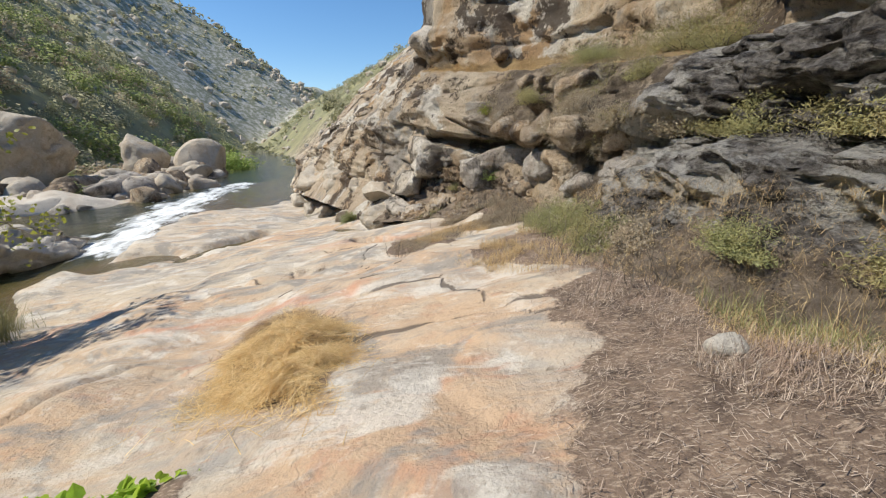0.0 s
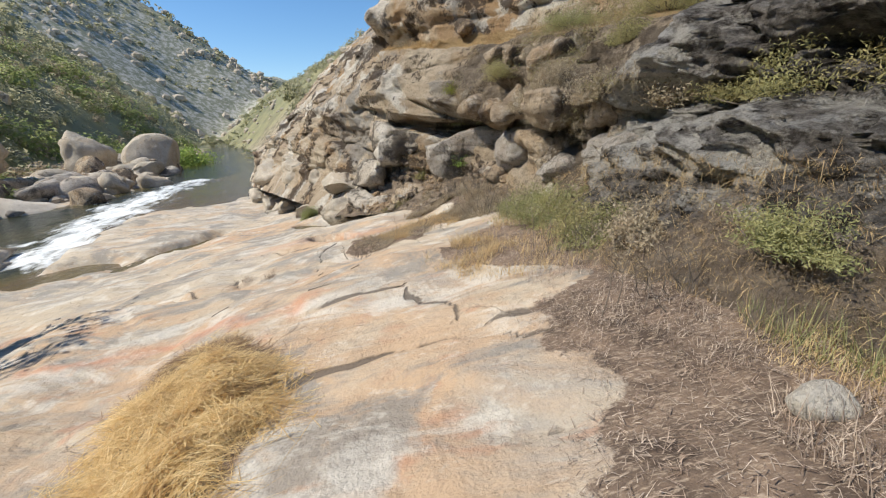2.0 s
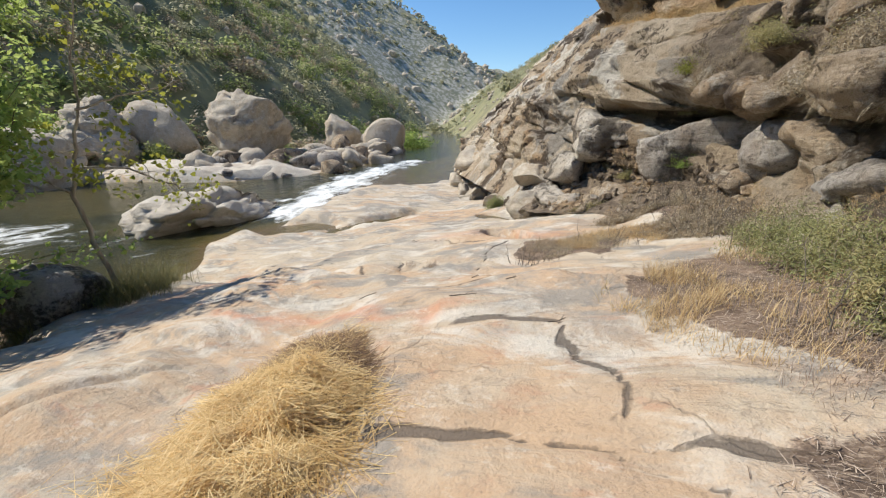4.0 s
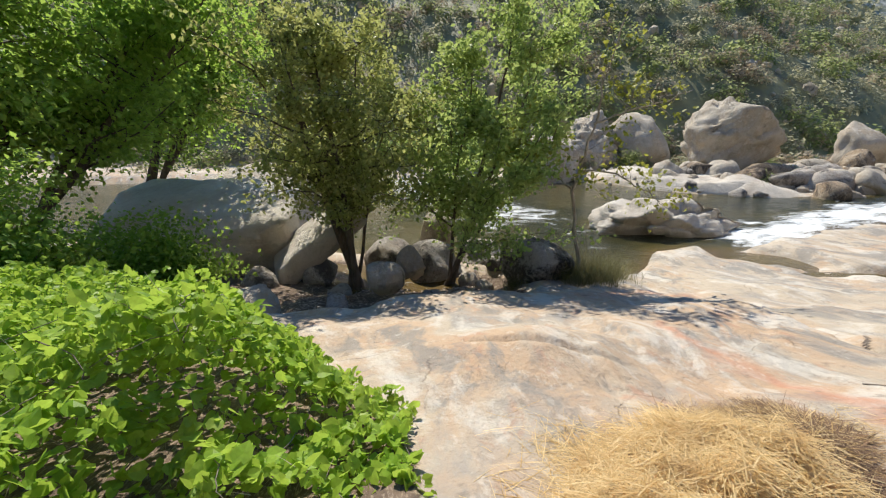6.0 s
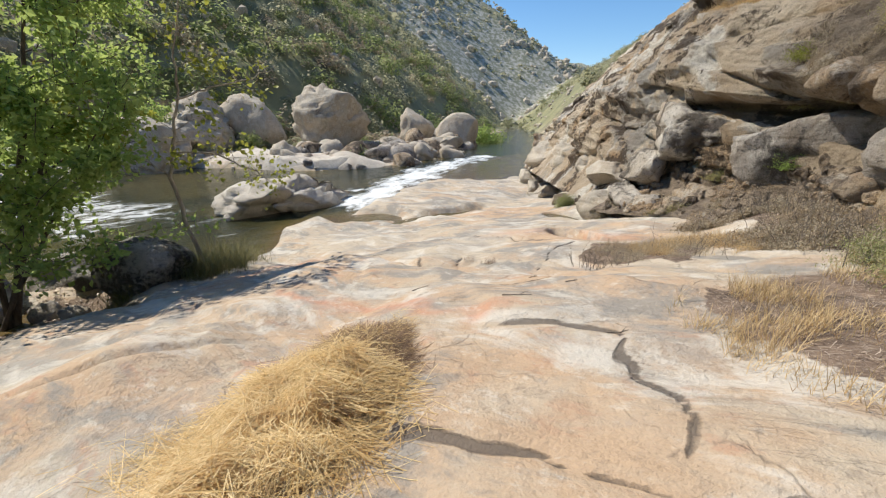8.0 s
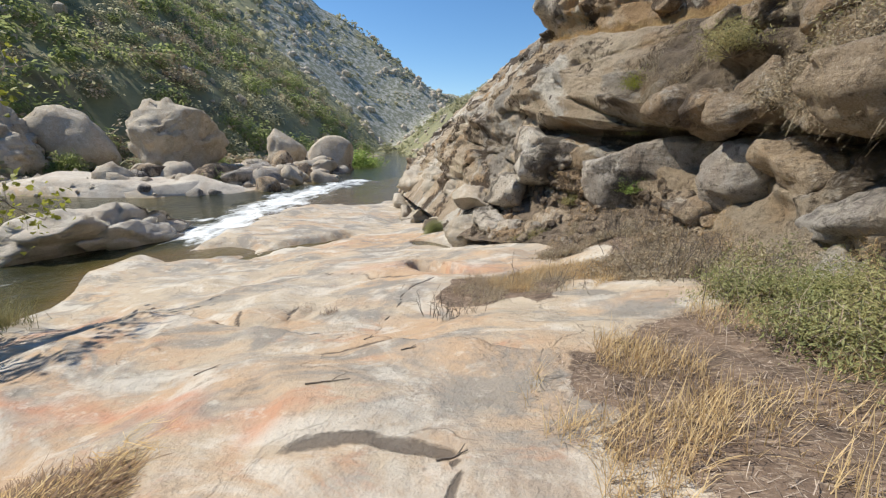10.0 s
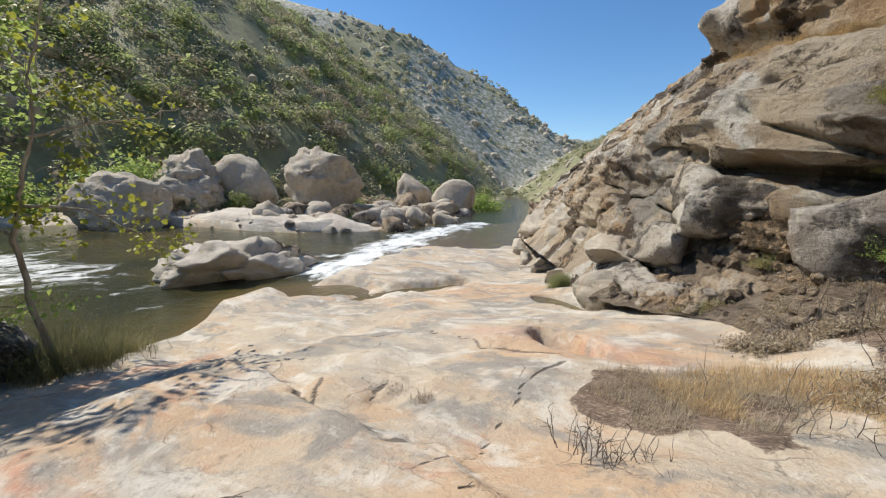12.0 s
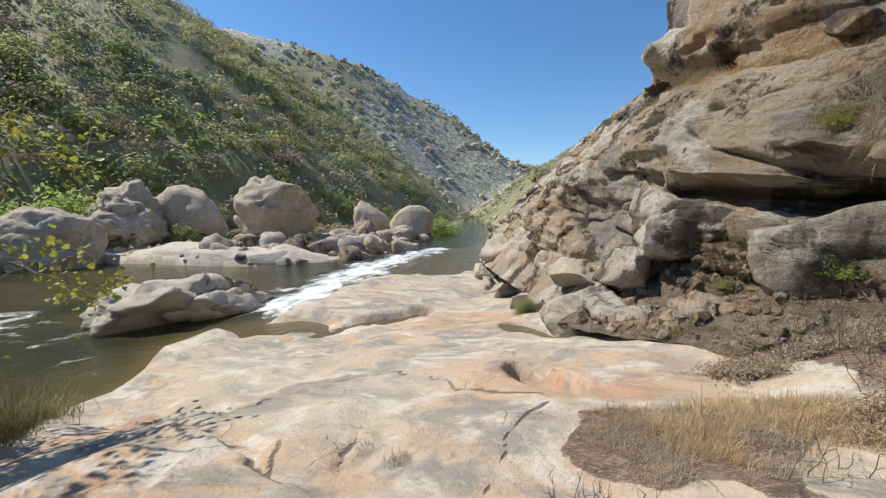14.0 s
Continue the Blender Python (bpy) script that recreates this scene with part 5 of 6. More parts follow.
# ---- the wild vine in front ----
def vine():
    r = np.random.RandomState(90)
    n = 40000
    x, y = -6.6 + 5.9 * r.rand(n), -5.5 + 7.4 * r.rand(n)
    edge = np.interp(x, (-6.6, -5.0, -3.6, -2.9, -2.3, -1.6, -0.9), (-2.6, -0.8, 0.45, 1.0, 1.5, 1.72, 1.8)) + 0.22 * rough2(x, y, 0.7, 301, 2)
    side = -0.88 + 0.16 * grain2(y, x, 0.5, 303) + 0.25 * np.minimum(y, 0)
    inner = np.minimum(edge - y, (side - x) * 1.2)
    keep = inner > 0
    x, y, inner = x[keep], y[keep], inner[keep]
    n = len(x)
    z = heights(x, y) + (0.12 + 0.62 * step(0, 1.3, inner) + 0.30 * rough2(x, y, 0.5, 305, 3)) * (0.45 + 0.55 * r.rand(n) ** 0.45)
    thing = base("wild_vine", -3.2, -0.8, floor_at(-3.2, -0.8), "bright green wild grape vine sprawling over the ground", "vine")
    o = np.array((-3.2, -0.8, floor_at(-3.2, -0.8)))
    at = np.stack([x, y, z], -1) - o
    face = r.normal(size=(n, 3)) * 0.9 + (-0.25, 0.0, 0.7)
    part("foliage", mesh_of("foliage", *scatter(HEART, at, face, 0.04 + 0.065 * r.rand(n) ** 1.5, r), LEAF_VINE, False), thing)
    runs = []
    for _ in range(120):
        k = r.randint(n)
        a = at[k] + (0, 0, 0.02)
        runs.append(tube(crooked(a, a + np.array((0.35 + 0.4 * r.rand(), 0.5 * r.normal(), 0.10 * r.normal())), r, 0.35, 8), np.linspace(0.004, 0.002, 8), 4))
    for _ in range(26):
        k = r.randint(n)
        runs.append(tube(crooked(at[k], at[k] + np.array((0.25 * r.normal(), 0.25 * r.normal(), 0.12 + 0.15 * r.rand())), r, 0.3, 8), np.linspace(0.003, 0.0015, 8), 4))
    for run in runs:
        part("stem", mesh_of("stem", *run, TWIG), thing, "thin brown vine stem")
    k = r.randint(0, n, 900)
    way = unit(r.normal(size=(900, 3)) + (0, 0, 0.2))
    part("dry_leaves", mesh_of("dry_leaves", *blades(at[k] - (0, 0, 0.06), way, 0.08 + 0.2 * r.rand(900), np.full(900, 0.004), 0.3 * r.rand(900)), DRY, False), thing, "dead grey-brown stalks among the leaves")


vine()
bush(-8.3, -3.9, -1.3, (3.2, 3.6, 1.9), 9000, LEAF_DARK, "dark green bush in the shade behind the vine", 91, 0.10, 30)
bush(-7.0, -5.2, -1.0, (3.4, 3.4, 3.4), 11000, LEAF_DARK, "dark green bush in the shade behind the vine", 93, 0.10, 26)


# ---- dry straw on the slab ----
def straw_mat():
    r = np.random.RandomState(95)
    o = np.array((-1.2, 3.45, floor_at(-1.2, 3.45)))
    thing = base("straw_mat", *o, "flattened golden mat of dry straw with a brown rim", "straw")

    def layer(name, n, spread, high, leaf, turn, label="", up=0.0):
        u, w = np.sqrt(r.rand(n)) * (1 + 0.10 * r.normal(size=n)), r.rand(n) * 2 * np.pi
        u = u * spread * (1 + 0.16 * np.sin(2 * w + 0.6) + 0.12 * np.sin(5 * w + 2) + 0.08 * np.sin(9 * w))
        y = 3.45 + up + (1.22 - up) * u * np.sin(w)
        x = -1.2 - 0.45 * (y - 3.4) + (0.60 - 0.16 * (y - 3.4)) * u * np.cos(w)
        tuft = grain2(x, y, 0.30, 317)
        lift = high * np.maximum(1.1 - u**2, 0) * (0.25 + 0.75 * r.rand(n)) * (1 + 0.9 * tuft + 0.4 * rough2(x, y, 0.15, 312, 2))
        z = heights(x, y) + 0.006 + np.maximum(lift, 0)
        head = 2.4 + 2.8 * grain2(x, y, 0.55, 313) + 1.6 * grain2(x, y, 0.22, 314) + turn * r.normal(size=n)
        way = unit(np.stack([np.cos(head), np.sin(head), 0.35 * r.rand(n) ** 2 + 0.02], -1))
        long = 0.12 + 0.34 * r.rand(n)
        at = np.stack([x, y, z], -1)
        at[:, :2] -= 0.5 * long[:, None] * way[:, :2]
        v, f = blades(at, way, long, 0.0022 + 0.0036 * r.rand(n), 0.6 * r.rand(n), 4)
        v[:, 2] = np.maximum(v[:, 2], heights(v[:, 0], v[:, 1]) + 0.003)
        part(name, mesh_of(name, v - o, f, leaf, False), thing, label)

    layer("straw_layer", 10500, 0.95, 0.21, STRAW, 0.75)
    layer("brown_layer", 7000, 1.0, 0.15, STRAW_BROWN, 1.2, "rotted brown stalks at the straw's far rim", 0.62)
    layer("loose_stalk_layer", 1500, 1.22, 0.02, STRAW, 1.5, "loose straw stalks strewn round the mat")


straw_mat()


# ---- litter, dry grass and stalks ----
def strewn(name, label, n, place, seed, leaf, long, width, lift=0.3, category="litter"):
    """Loose stalks lying about wherever place() lets them."""
    r = np.random.RandomState(seed)
    x, y = place(r, n)
    z = heights(x, y) + 0.004 + 0.03 * r.rand(len(x)) ** 3
    n = len(x)
    head = 1.2 * grain2(x, y, 0.8, seed) + 1.6 * r.normal(size=n) + 0.4
    way = unit(np.stack([np.cos(head), np.sin(head), lift * (r.rand(n) ** 2)], -1))
    v, f = blades(np.stack([x, y, z], -1), way, long * (0.25 + r.rand(n) ** 1.5), width * (0.5 + r.rand(n)), 0.3 * r.rand(n), 3)
    v[:, 2] = np.maximum(v[:, 2], heights(v[:, 0], v[:, 1]) + 0.002)
    tagged(new(name, mesh_of(name, v, f, leaf, False)), label, category, kind="stuff")


def over_soil(r, n):
    x, y = 0.3 + 3.2 * r.rand(n), -0.5 + 12.5 * r.rand(n) ** 1.5
    keep = x - np.interp(y, SOIL_Y, SOIL_X) > -0.10 + 0.12 * grain2(x, y, 0.3, 5) - 0.2 * (r.rand(n) ** 6)
    return x[keep], y[keep]


strewn("leaf_litter", "grey-brown litter of dead stalks on bare soil", 52000, over_soil, 97, DRY, 0.07, 0.0034, 0.5)


def under_alders(r, n):
    x, y = -12.5 + 6.5 * r.rand(n), -1.0 + 5.5 * r.rand(n)
    keep = x + 0.35 * (y - 1) < -7.0
    return x[keep], y[keep]


strewn("leaf_litter", "brown fallen leaves under the alder trees", 5000, under_alders, 98, DRY, 0.10, 0.03)


def grass_patch(name, label, cx, cy, rx, ry, n, tall, seed, leaf=DRYGRASS, width=0.004, bend=0.5):
    r = np.random.RandomState(seed)
    u, w = np.sqrt(r.rand(n)), r.rand(n) * 2 * np.pi
    x, y = cx + rx * u * np.cos(w), cy + ry * u * np.sin(w)
    keep = grain2(x, y, 0.35, seed) > -0.35
    x, y = x[keep], y[keep]
    n = len(x)
    root = np.stack([x, y, heights(x, y) - 0.01], -1)
    way = unit(r.normal(size=(n, 3)) * (0.55, 0.55, 0.1) + (0.1, 0, 1))
    v, f = blades(root, way, tall * (0.35 + 0.75 * r.rand(n)), np.full(n, width), bend * r.rand(n), 3)
    o = np.array((cx, cy, floor_at(cx, cy)))
    ob = new(name, mesh_of(name, v - o, f, leaf, False))
    ob.location = o
    tagged(ob, label, "grass")


grass_patch("grass_patch", "golden dry grass growing in a hollow of the slab", 0.35, 8.85, 0.85, 0.66, 9500, 0.20, 401, width=0.003)
grass_patch("grass_patch", "grey-brown withered grass in a slab hollow", -0.25, 8.6, 0.85, 0.7, 9500, 0.18, 402, LEAF_SAGE, 0.003, 0.9)
grass_patch("grass_patch", "pale dry grass along the slab's edge", 0.95, 5.6, 0.45, 0.75, 2600, 0.26, 403)
grass_patch("grass_patch", "pale dry grass along the slab's edge", 1.7, 5.0, 0.8, 0.7, 2200, 0.2, 404)
grass_patch("grass_patch", "pale dry grass under the cliff", 2.3, 6.8, 0.8, 1.2, 2200, 0.25, 405)
grass_patch("grass_patch", "green grass growing below the seeping ledge", 2.75, 2.6, 0.4, 0.9, 3200, 0.22, 407, LEAF_HERB)
grass_patch("grass_tangle", "grey tangle of withered stalks on the soil", 2.35, 1.85, 0.5, 0.45, 2600, 0.20, 412, DRY, 0.0035, 1.2)
grass_patch("grass_tangle", "brown tangle of withered stalks on the soil", 2.0, 3.1, 0.55, 0.7, 2400, 0.14, 413, DRY, 0.003, 1.2)
grass_patch("grass_tangle", "brown tangle of withered stalks on the soil", 2.0, 4.4, 0.6, 0.7, 2600, 0.16, 414, DRY, 0.003, 1.2)
grass_patch("grass_patch", "golden dry grass beside the litter", 2.9, 1.6, 0.5, 0.7, 2600, 0.35, 408)
grass_patch("grass_patch", "pale withered grass below the seeping ledge", 2.65, 4.4, 0.5, 1.5, 7000, 0.15, 415, DRYGRASS, 0.0035, 1.0)
grass_patch("grass_patch", "pale withered grass below the seeping ledge", 2.7, 2.3, 0.45, 0.9, 4000, 0.16, 416, DRYGRASS, 0.0035, 1.0)
grass_patch("grass_tuft", "small dry tuft in a crack of the slab", -2.33, 7.67, 0.12, 0.10, 160, 0.16, 410, DRY)
grass_patch("grass_tuft", "small dry tuft in a crack of the slab", -2.75, 7.75, 0.10, 0.10, 90, 0.12, 411, DRY)


def dead_stems(x, y, n, tall, wide, seed, label="leafless dead stems rising from a slab crack", z=None):
    r = np.random.RandomState(seed)
    z = floor_at(x, y) if z is None else z
    thing = base("dead_plant", x, y, z, label, "plant")
    for _ in range(n):
        a = np.array((wide * r.normal(), 0.3 * wide * r.normal(), -0.03))
        top = a + np.array((0.08 * r.normal(), 0.08 * r.normal(), tall * (0.4 + 0.7 * r.rand())))
        p = crooked(a, top, r, 0.25, 6)
        runs = [tube(p, np.linspace(0.004, 0.0015, 6), 4)]
        for _ in range(3):
            k = r.randint(2, 6)
            runs.append(tube(crooked(p[k], p[k] + 0.3 * tall * unit(r.normal(size=3) + (0, 0, 0.8)), r, 0.2, 4), np.linspace(0.0025, 0.001, 4), 4))
        part("stem", mesh_of("stem", *join(runs), TWIG), thing)


dead_stems(-0.47, 7.2, 30, 0.26, 0.20, 421)
dead_stems(0.55, 8.2, 8, 0.4, 0.3, 422, "tall thin dead stalks in the dry grass")
dead_stems(1.5, 9.9, 40, 0.5, 0.4, 423, "tangle of grey dead stems below the cliff")
dead_stems(2.0, 8.2, 30, 0.45, 0.35, 424, "tangle of grey dead stems below the cliff")
for i, (f, v) in enumerate(((7.2, 0.6), (8.5, 0.7), (9.4, 0.6), (10.1, 0.8), (10.8, 0.5), (11.5, 0.7), (4.8, 0.6), (3.4, 0.5))):
    px, py, pz = cliff_points(np.array([f]), np.array([v]))[0]
    dead_stems(px, py, 22, 0.42, 0.32, 425 + i, "tangle of grey dead stems below the cliff", pz)


def fallen_twig(x, y, turn, long, seed):
    r = np.random.RandomState(seed)
    z = floor_at(x, y)
    c, s = math.cos(radians(turn)), math.sin(radians(turn))
    p = crooked((-c * long / 2, -s * long / 2, 0), (c * long / 2, s * long / 2, 0), r, 0.15, 9)
    p[:, 2] = heights(p[:, 0] + x, p[:, 1] + y) - z + 0.008
    e = p[5] + np.array((0.4 * long * math.cos(radians(turn + 35)), 0.4 * long * math.sin(radians(turn + 35)), 0.02))
    ob = new("twig", mesh_of("twig", *join([tube(p, np.linspace(0.006, 0.003, 9), 5), tube(crooked(p[5], e, r, 0.1, 5), np.linspace(0.004, 0.002, 5), 4)]), TWIG))
    ob.location = (x, y, z)
    tagged(ob, "thin dark fallen twig lying on the slab", "twig", "fallen twigs")


fallen_twig(-0.79, 5.52, 25, 0.30, 431)
fallen_twig(-2.2, 5.75, 15, 0.22, 432)
fallen_twig(-0.45, 6.05, 5, 0.12, 433)
fallen_twig(-1.05, 6.5, 30, 0.10, 434)
fallen_twig(0.25, 5.0, 40, 0.16, 435)
fallen_twig(-9.0, 4.2, 20, 0.6, 436)

boulder(2.12, 2.1, floor_at(2.12, 2.1) + 0.11, (0.24, 0.2, 0.2), 440, ROCK_WHITE, 20, label="small pale stone half buried in leaf litter", name="stone", category="stone", level=3)

# ---- bushes on the cliff and at its foot ----
for i, (x, y, sx, sy, sz, leaf, what) in enumerate((
        (2.35, 5.0, 0.9, 1.0, 0.40, LEAF_HERB, "olive-green leafy bush at the cliff's foot"),
        (2.3, 6.2, 1.2, 1.2, 0.55, LEAF_HERB, "olive-green leafy bush at the cliff's foot"),
        (2.1, 7.4, 0.9, 1.0, 0.40, LEAF_HERB, "olive-green leafy bush at the cliff's foot"),
        (1.9, 8.6, 0.9, 0.9, 0.35, LEAF_SAGE, "grey withered bush below the cliff"),
        (1.7, 9.7, 1.0, 0.9, 0.40, LEAF_SAGE, "grey withered bush below the cliff"),
        (2.5, 4.1, 0.6, 0.9, 0.30, LEAF_SAGE, "grey withered bush below the cliff"),
        (1.3, 8.9, 1.1, 0.9, 0.28, LEAF_SAGE, "grey withered bush below the cliff"),
        (0.4, 10.2, 0.9, 0.7, 0.24, LEAF_SAGE, "grey withered bush below the cliff"),
        (2.3, 7.9, 0.9, 1.0, 0.5, LEAF_HERB, "olive-green leafy bush at the cliff's foot"),
        (0.9, 10.6, 0.7, 0.6, 0.30, LEAF_SAGE, "grey withered bush below the cliff"),
        (-0.35, 11.75, 0.7, 0.5, 0.32, LEAF_BUSH, "small green bush at the cliff's foot"),
        (-3.9, 15.6, 0.9, 0.9, 0.55, LEAF_HILL, "green leafy bush growing on the slab's far edge"),
        (-2.2, 13.0, 0.5, 0.4, 0.3, LEAF_SAGE, "dry brown tuft at the cliff's foot"))):
    bush(x, y, floor_at(x, y), (sx, sy, sz), int((6500 if leaf is LEAF_SAGE else 9500) * sx * sy), leaf, what, 500 + i, 0.042 if leaf is LEAF_SAGE else 0.034, 34, flat=True)
for i, (f, v, sx, sy, sz, n, leaf, what) in enumerate((
        (3.0, 3.0, 0.7, 1.5, 0.45, 6000, LEAF_BUSH, "trailing olive brush between the dark ledges"),
        (4.2, 3.0, 0.7, 1.5, 0.45, 6000, LEAF_BUSH, "trailing olive brush between the dark ledges"),
        (1.6, 3.0, 0.7, 1.5, 0.50, 6000, LEAF_BUSH, "trailing olive brush between the dark ledges"),
        (5.4, 3.0, 0.8, 1.0, 0.45, 4000, LEAF_SAGE, "withered brush between the dark ledges"),
        (6.4, 6.3, 1.0, 1.2, 0.6, 5000, LEAF_BUSH, "mixed green brush on the cliff ledge"),
        (7.6, 6.6, 1.2, 1.4, 0.6, 6000, LEAF_BUSH, "mixed green brush on the cliff ledge"),
        (8.9, 6.5, 1.2, 1.4, 0.6, 6000, LEAF_HERB, "mixed green brush on the cliff ledge"),
        (9.9, 6.8, 0.9, 1.0, 0.6, 4000, LEAF_SAGE, "pale sage bush on the high ledge"),
        (11.0, 6.9, 0.9, 1.0, 0.5, 3000, LEAF_SAGE, "pale sage bush on the high ledge"),
        (14.4, 6.8, 0.9, 0.9, 0.5, 3000, LEAF_SAGE, "pale sage bush on the high ledge"),
        (6.6, 4.4, 0.8, 1.2, 0.6, 5000, LEAF_SAGE, "dry brown brush draping over the ledge"),
        (7.6, 5.0, 0.9, 1.2, 0.7, 6000, LEAF_SAGE, "dry brown brush draping over the ledge"),
        (8.6, 4.3, 0.7, 1.1, 0.5, 4000, LEAF_SAGE, "dry brown brush draping over the ledge"),
        (9.3, 5.4, 0.8, 1.2, 0.5, 4000, LEAF_BUSH, "yellow-green brush hanging down the cliff"),
        (7.1, 5.8, 0.8, 1.0, 0.5, 4000, LEAF_BUSH, "yellow-green brush hanging down the cliff"),
        (3.0, 0.85, 0.5, 0.9, 0.34, 4000, LEAF_HERB, "fresh green herbs below the seeping ledge"),
        (2.1, 0.85, 0.5, 0.9, 0.34, 4000, LEAF_BUSH, "fresh green herbs below the seeping ledge"),
        (4.3, 0.8, 0.7, 0.9, 0.45, 3500, LEAF_SAGE, "grey withered bush below the cliff"),
        (5.2, 0.7, 0.8, 1.0, 0.5, 6000, LEAF_BUSH, "olive-green leafy bush at the cliff's foot"),
        (6.6, 0.8, 0.8, 1.0, 0.5, 6000, LEAF_HERB, "olive-green leafy bush at the cliff's foot"),
        (7.8, 0.8, 0.7, 0.9, 0.4, 3500, LEAF_SAGE, "grey withered bush below the cliff"),
        (8.9, 0.7, 0.8, 1.0, 0.45, 4000, LEAF_SAGE, "grey withered bush below the cliff"),
        (9.8, 0.5, 0.8, 1.0, 0.4, 4000, LEAF_SAGE, "grey withered bush below the cliff"),
        (10.6, 0.6, 0.7, 0.9, 0.35, 3500, LEAF_SAGE, "grey withered bush below the cliff"),
        (11.6, 0.4, 0.7, 0.8, 0.3, 2500, LEAF_SAGE, "grey withered bush below the cliff"),
        (11.35, 5.0, 0.55, 0.55, 0.35, 1800, LEAF_GOLD, "small yellow-green bush growing from the cliff"),
        (11.6, 3.3, 0.5, 0.7, 0.25, 1500, LEAF_BUSH, "small green tuft under the overhang"),
        (11.25, 1.1, 0.55, 0.55, 0.5, 2600, LEAF_YOUNG, "small bright green bush at the overhang"),
        (12.3, 0.9, 0.6, 0.5, 0.3, 1800, LEAF_BUSH, "small green bush at the cliff's foot"))):
    x, y, z = cliff_points(np.array([f]), np.array([v]))[0]
    bush(x, y, z - 0.05, (sx, sy, sz), int(1.5 * n) if leaf is LEAF_HERB else n, leaf, what, 530 + i, 0.026 if leaf is LEAF_HERB else 0.036, 34)


def brush():
    """Withered brush and small leaves over the rubble at the cliff's foot and over its ledges."""
    r = np.random.RandomState(560)
    n = 40000
    f, v = 0.5 + 12.3 * r.rand(n), 1.5 * r.rand(n)
    keep = rough2(f, v, 1.1, 561, 3) > -0.25
    low = np.stack([f, v], -1)[keep]
    n = 70000
    f, v = 5.6 + 5.8 * r.rand(n), 2.6 + 4.9 * r.rand(n)
    keep = (rough2(f, v, 0.9, 565, 3) > -0.1 + 0.5 * np.abs(f - 7.9) / 2.6)
    high = np.stack([f, v], -1)[keep]
    n = 26000
    f, v = 8.5 + 8.0 * r.rand(n), 6.15 + 1.0 * r.rand(n)
    keep = rough2(f, v, 0.7, 567, 3) > 0.0
    terrace = np.stack([f, v], -1)[keep]
    for name, label, at, leaf, long, width in (
            ("dry_brush", "withered tan brush and grass below the cliff", low, DRYGRASS, 0.12, 0.0035),
            ("hanging_brush", "brown withered growth draping over the cliff", high, LEAF_SAGE, 0.30, 0.006),
            ("terrace_grass", "golden dry grass on a high cliff ledge", terrace, DRYGRASS, 0.24, 0.006)):
        root = cliff_points(at[:, 0], at[:, 1])
        n = len(root)
        way = unit(r.normal(size=(n, 3)) * (0.8, 0.8, 0.4) + (-0.45, -0.1, 0.55))
        verts, faces = blades(root, way, 0.05 + long * r.rand(n) ** 2, np.full(n, width), 0.9 * r.rand(n), 3)
        tagged(new(name, mesh_of(name, verts, faces, leaf, False)), label, "brush", kind="stuff")
        if leaf is not DRYGRASS:
            k = r.rand(n) < 0.7 * (grain2(at[:, 0], at[:, 1], 0.9, 563) > 0.05)
            p = root[k] + way[k] * (0.03 + 0.2 * r.rand(k.sum(), 1) ** 1.5)
            verts, faces = scatter(NEEDLE, p, r.normal(size=p.shape) + (-0.3, 0, 0.8), 0.025 + 0.025 * r.rand(len(p)), r)
            tagged(new("low_herbs", mesh_of("low_herbs", verts, faces, LEAF_BUSH, False)), "small olive-green herbs among withered brush", "herbs", kind="stuff")


brush()


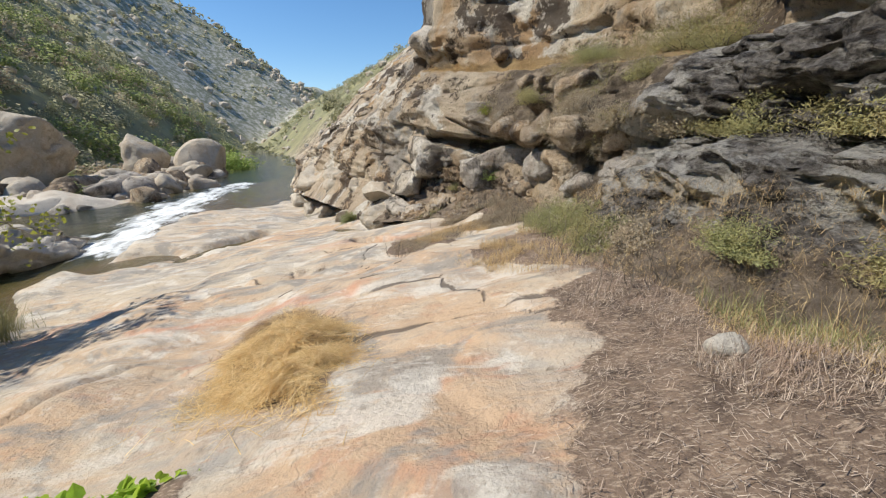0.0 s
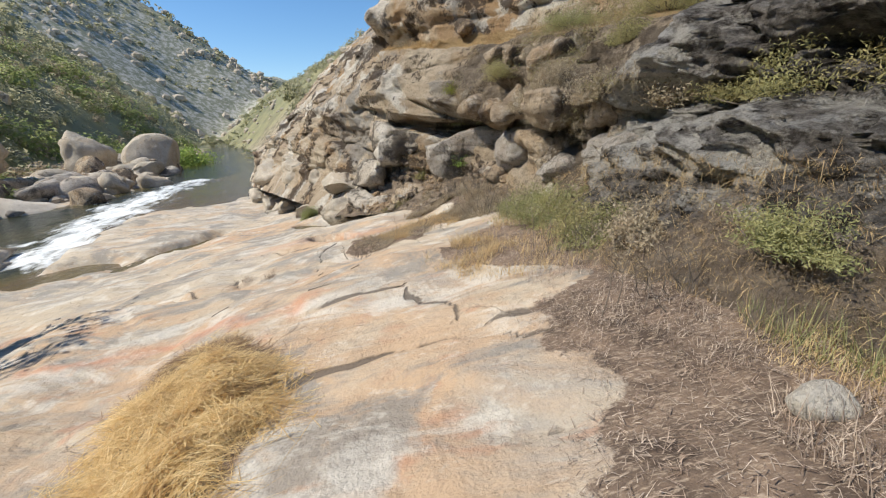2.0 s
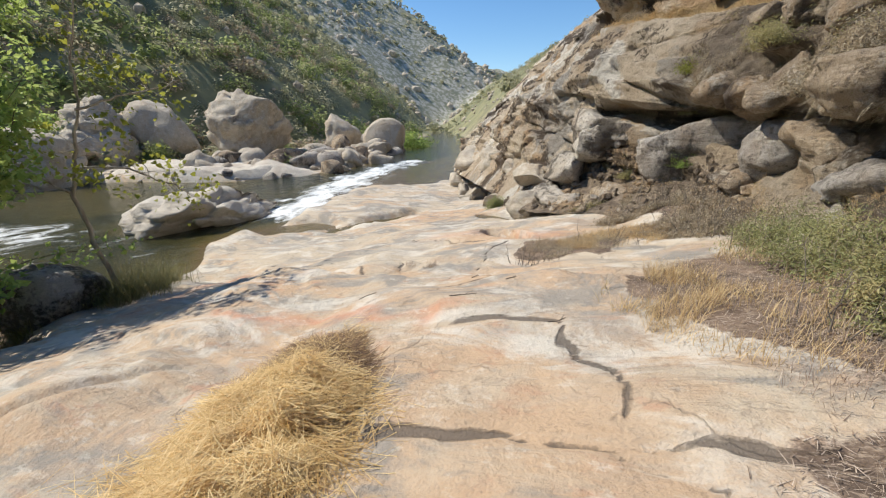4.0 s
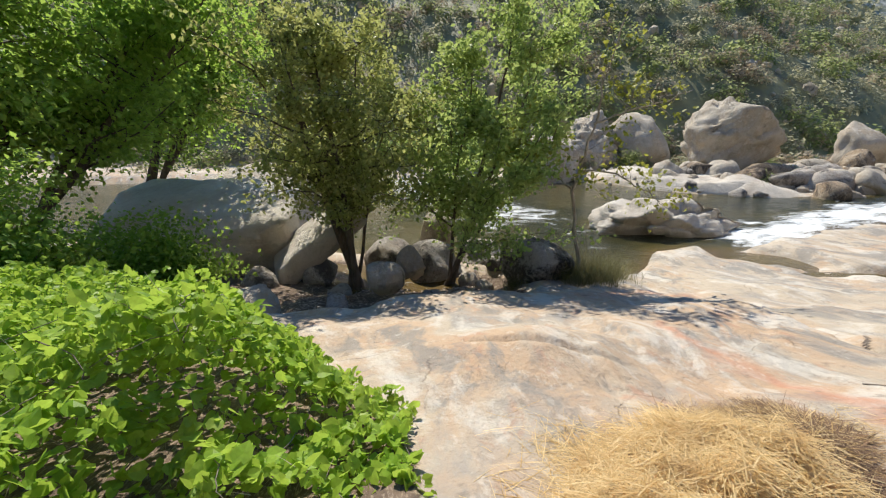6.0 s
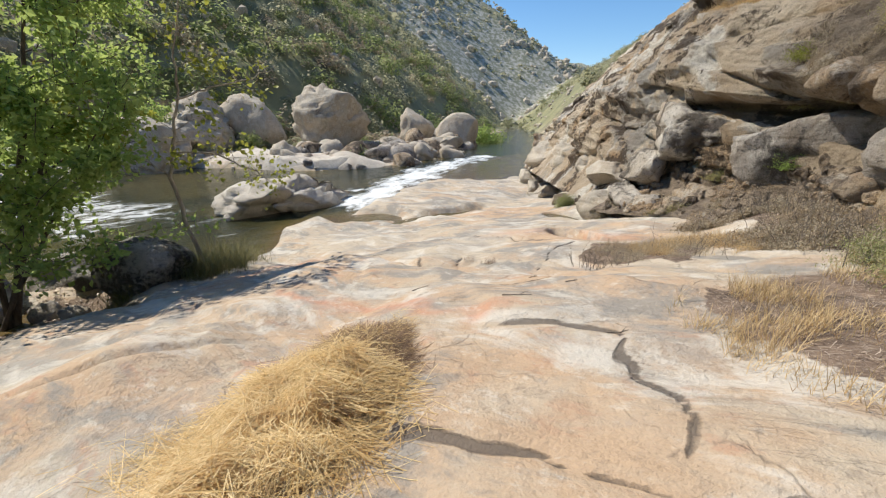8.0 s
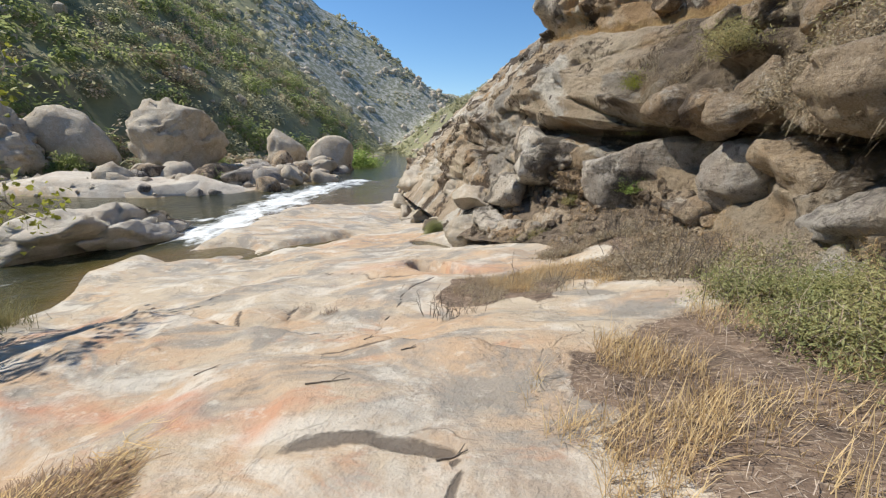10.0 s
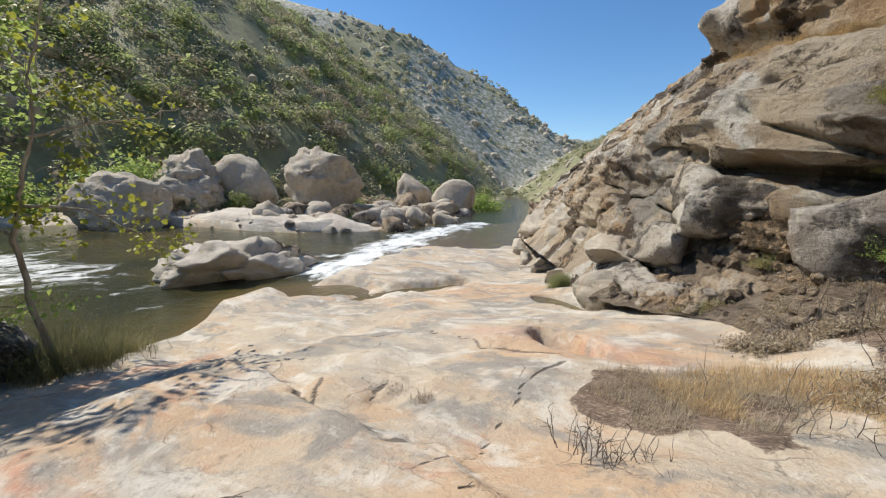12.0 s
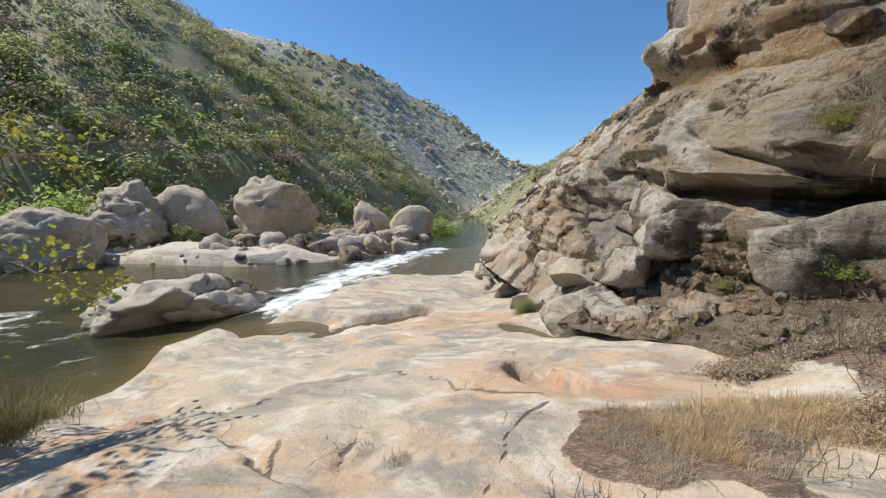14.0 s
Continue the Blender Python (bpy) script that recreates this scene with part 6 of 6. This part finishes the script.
# ---- scrub on the hills ----
def scrub():
    r = np.random.RandomState(600)
    shapes = []

    def patch(n, xr, yr, ok, size, leaves, leaf_size, seed):
        x, y = xr[0] + (xr[1] - xr[0]) * r.rand(n), yr[0] + (yr[1] - yr[0]) * r.rand(n)
        keep = ok(x, y)
        x, y = x[keep], y[keep]
        n = len(x)
        s = size * (0.45 + 0.9 * r.rand(n) ** 1.5)
        z = ground_height(x, y)
        d = unit(r.normal(size=(n, leaves, 3)) + (0, 0, 0.25))
        d[:, :, 2] = np.abs(d[:, :, 2]) * 1.1
        at = np.stack([x, y, z], -1)[:, None] + d * (s[:, None] * (0.55 + 0.5 * r.rand(n, leaves)))[:, :, None]
        at = at.reshape(-1, 3)
        face = d.reshape(-1, 3) + 0.35 * r.normal(size=at.shape) + (0, 0, 0.4)
        shapes.append(scatter(LEAF, at, face, leaf_size * np.repeat(s, leaves) * (0.6 + 0.7 * r.rand(len(at))), r))

    hill = lambda x, y: (np.interp(y, HILL_Y, HILL_X) - x > 2) & (rough2(x, y, 16, 611, 3) > -0.95) & (np.hypot(x, y) < 190)
    patch(2300, (-175, -40), (-90, 150), hill, 2.0, 80, 0.23, 1)
    patch(2400, (-120, -40), (-60, 110), hill, 0.9, 40, 0.30, 6)
    bank = lambda x, y: (np.abs(np.interp(y, HILL_Y, HILL_X) - x) < 4) & (grain2(x, y, 5, 3) > -0.3)
    patch(900, (-60, -35), (-30, 95), bank, 1.1, 60, 0.4, 2)
    far = lambda x, y: (np.hypot(x, y) > 150) & (rough2(x, y, 40, 621, 3) > -0.1)
    patch(2400, (-420, -60), (60, 420), far, 2.4, 14, 0.9, 3)
    right = lambda x, y: (x - np.interp(y, FOOT_Y, FOOT_X) > 7 + 0.05 * y) & (grain2(x, y, 6, 631) > -0.3)
    patch(2400, (-60, 40), (24, 190), right, 1.1, 40, 0.42, 4)
    upper = lambda x, y: (x - np.interp(y, FOOT_Y, FOOT_X) < 1.5) & (x > np.interp(y, RIGHT_Y, RIGHT_X) + 0.5) & (grain2(x, y, 7, 641) > -0.2)
    patch(500, (-110, -20), (62, 200), upper, 1.6, 60, 0.4, 5)
    v, f = join(shapes)
    tagged(new("scrub", mesh_of("scrub", v, f, LEAF_SCRUB, False)), "grey-green chaparral scrub covering the hillsides", "scrub", kind="stuff")
    shapes.clear()
    patch(620, (-150, -42), (-70, 120), hill, 2.6, 170, 0.19, 7)
    patch(1500, (-150, -40), (-70, 120), lambda x, y: hill(x, y) & (grain2(x, y, 25, 613) > 0.1), 1.6, 60, 0.4, 8)
    v, f = join(shapes)
    tagged(new("tall_scrub", mesh_of("tall_scrub", v, f, LEAF_HILL, False)), "tall green bushes standing on the hillside", "scrub", kind="stuff")
    shapes.clear()
    patch(1800, (-150, -38), (-70, 120), lambda x, y: hill(x, y) & (grain2(x, y, 12, 615) > 0.0), 1.6, 70, 0.30, 9)
    patch(500, (-60, -36), (10, 70), bank, 1.2, 60, 0.34, 10)
    v, f = join(shapes)
    tagged(new("grey_scrub", mesh_of("grey_scrub", v, f, LEAF_SAGE, False)), "grey leafless brush among the green scrub", "scrub", kind="stuff")


scrub()


def hill_rocks():
    """Pale stones strewn over the mountain, the hillside and the far bank."""
    r = np.random.RandomState(650)
    v, f = ball(1)
    pieces = []
    for n, xr, yr, ok, size in (
            (2600, (-420, -90), (90, 420), lambda x, y: (np.hypot(x, y) > 170) & (rough2(x, y, 50, 153, 3) > 0.0), 2.4),
            (420, (-120, -48), (-60, 120), lambda x, y: np.interp(y, HILL_Y, HILL_X) - x > 4, 0.9),
            (900, (-50, -22), (18, 62), lambda x, y: (x < np.interp(y, LEFT_Y, LEFT_X)), 0.38),
            (420, (-60, 30), (26, 150), lambda x, y: x - np.interp(y, FOOT_Y, FOOT_X) > 2, 0.9)):
        x, y = xr[0] + (xr[1] - xr[0]) * r.rand(n), yr[0] + (yr[1] - yr[0]) * r.rand(n)
        keep = ok(x, y)
        x, y = x[keep], y[keep]
        n = len(x)
        s = size * (0.4 + 1.0 * r.rand(n) ** 2.5)[:, None, None] * (0.7 + 0.6 * r.rand(n, 1, 3))
        p = v[None] * s * (0.8 + 0.4 * r.rand(n, len(v), 1)) + np.stack([x, y, ground_height(x, y)], -1)[:, None]
        pieces.append((p.reshape(-1, 3), (f[None] + (np.arange(n) * len(v))[:, None, None]).reshape(-1, 3)))
    tagged(new("hillside_stones", mesh_of("hillside_stones", *join(pieces), ROCK_PALE, False)), "pale stones strewn over the slopes and far bank", "stones", kind="stuff")


hill_rocks()

# single trees on the skyline and the far bank
for i, (x, y, s) in enumerate(((-17.5, 63, 1.6), (-18.5, 66, 1.5), (-16.2, 60, 1.3), (-14.0, 48, 1.2), (-33, 110, 2.4), (-31, 106, 2.0), (-6.5, 33, 0.9))):
    z = float(ground_height(x, y))
    bush(x, y, z, (2 * s, 2 * s, 2.2 * s), 900, LEAF_SCRUB, "dark round shrub on the ridge against the sky", 700 + i, 0.22 * s, 16, name="shrub")
for i, (x, y, sx, sz) in enumerate(((-31.5, 57, 7, 4.5), (-36, 55, 6, 4.0), (-40.5, 40, 4, 2.6), (-30.0, 33.5, 2.0, 1.4), (-43, 27, 3, 2.2), (-27, 27.5, 2.2, 1.2), (-46.5, 18, 8.5, 8.0), (-48, 10, 8, 7), (-49, 2, 7, 6))):
    z = float(ground_height(x, y))
    bush(x, y, z, (sx, sx, sz), int(1800 + 350 * sx), LEAF_YOUNG if sx > 6.5 else LEAF_HILL, "leafy green willow bush on the far bank", 720 + i, 0.035 * sx + 0.06, 20, name="willow")
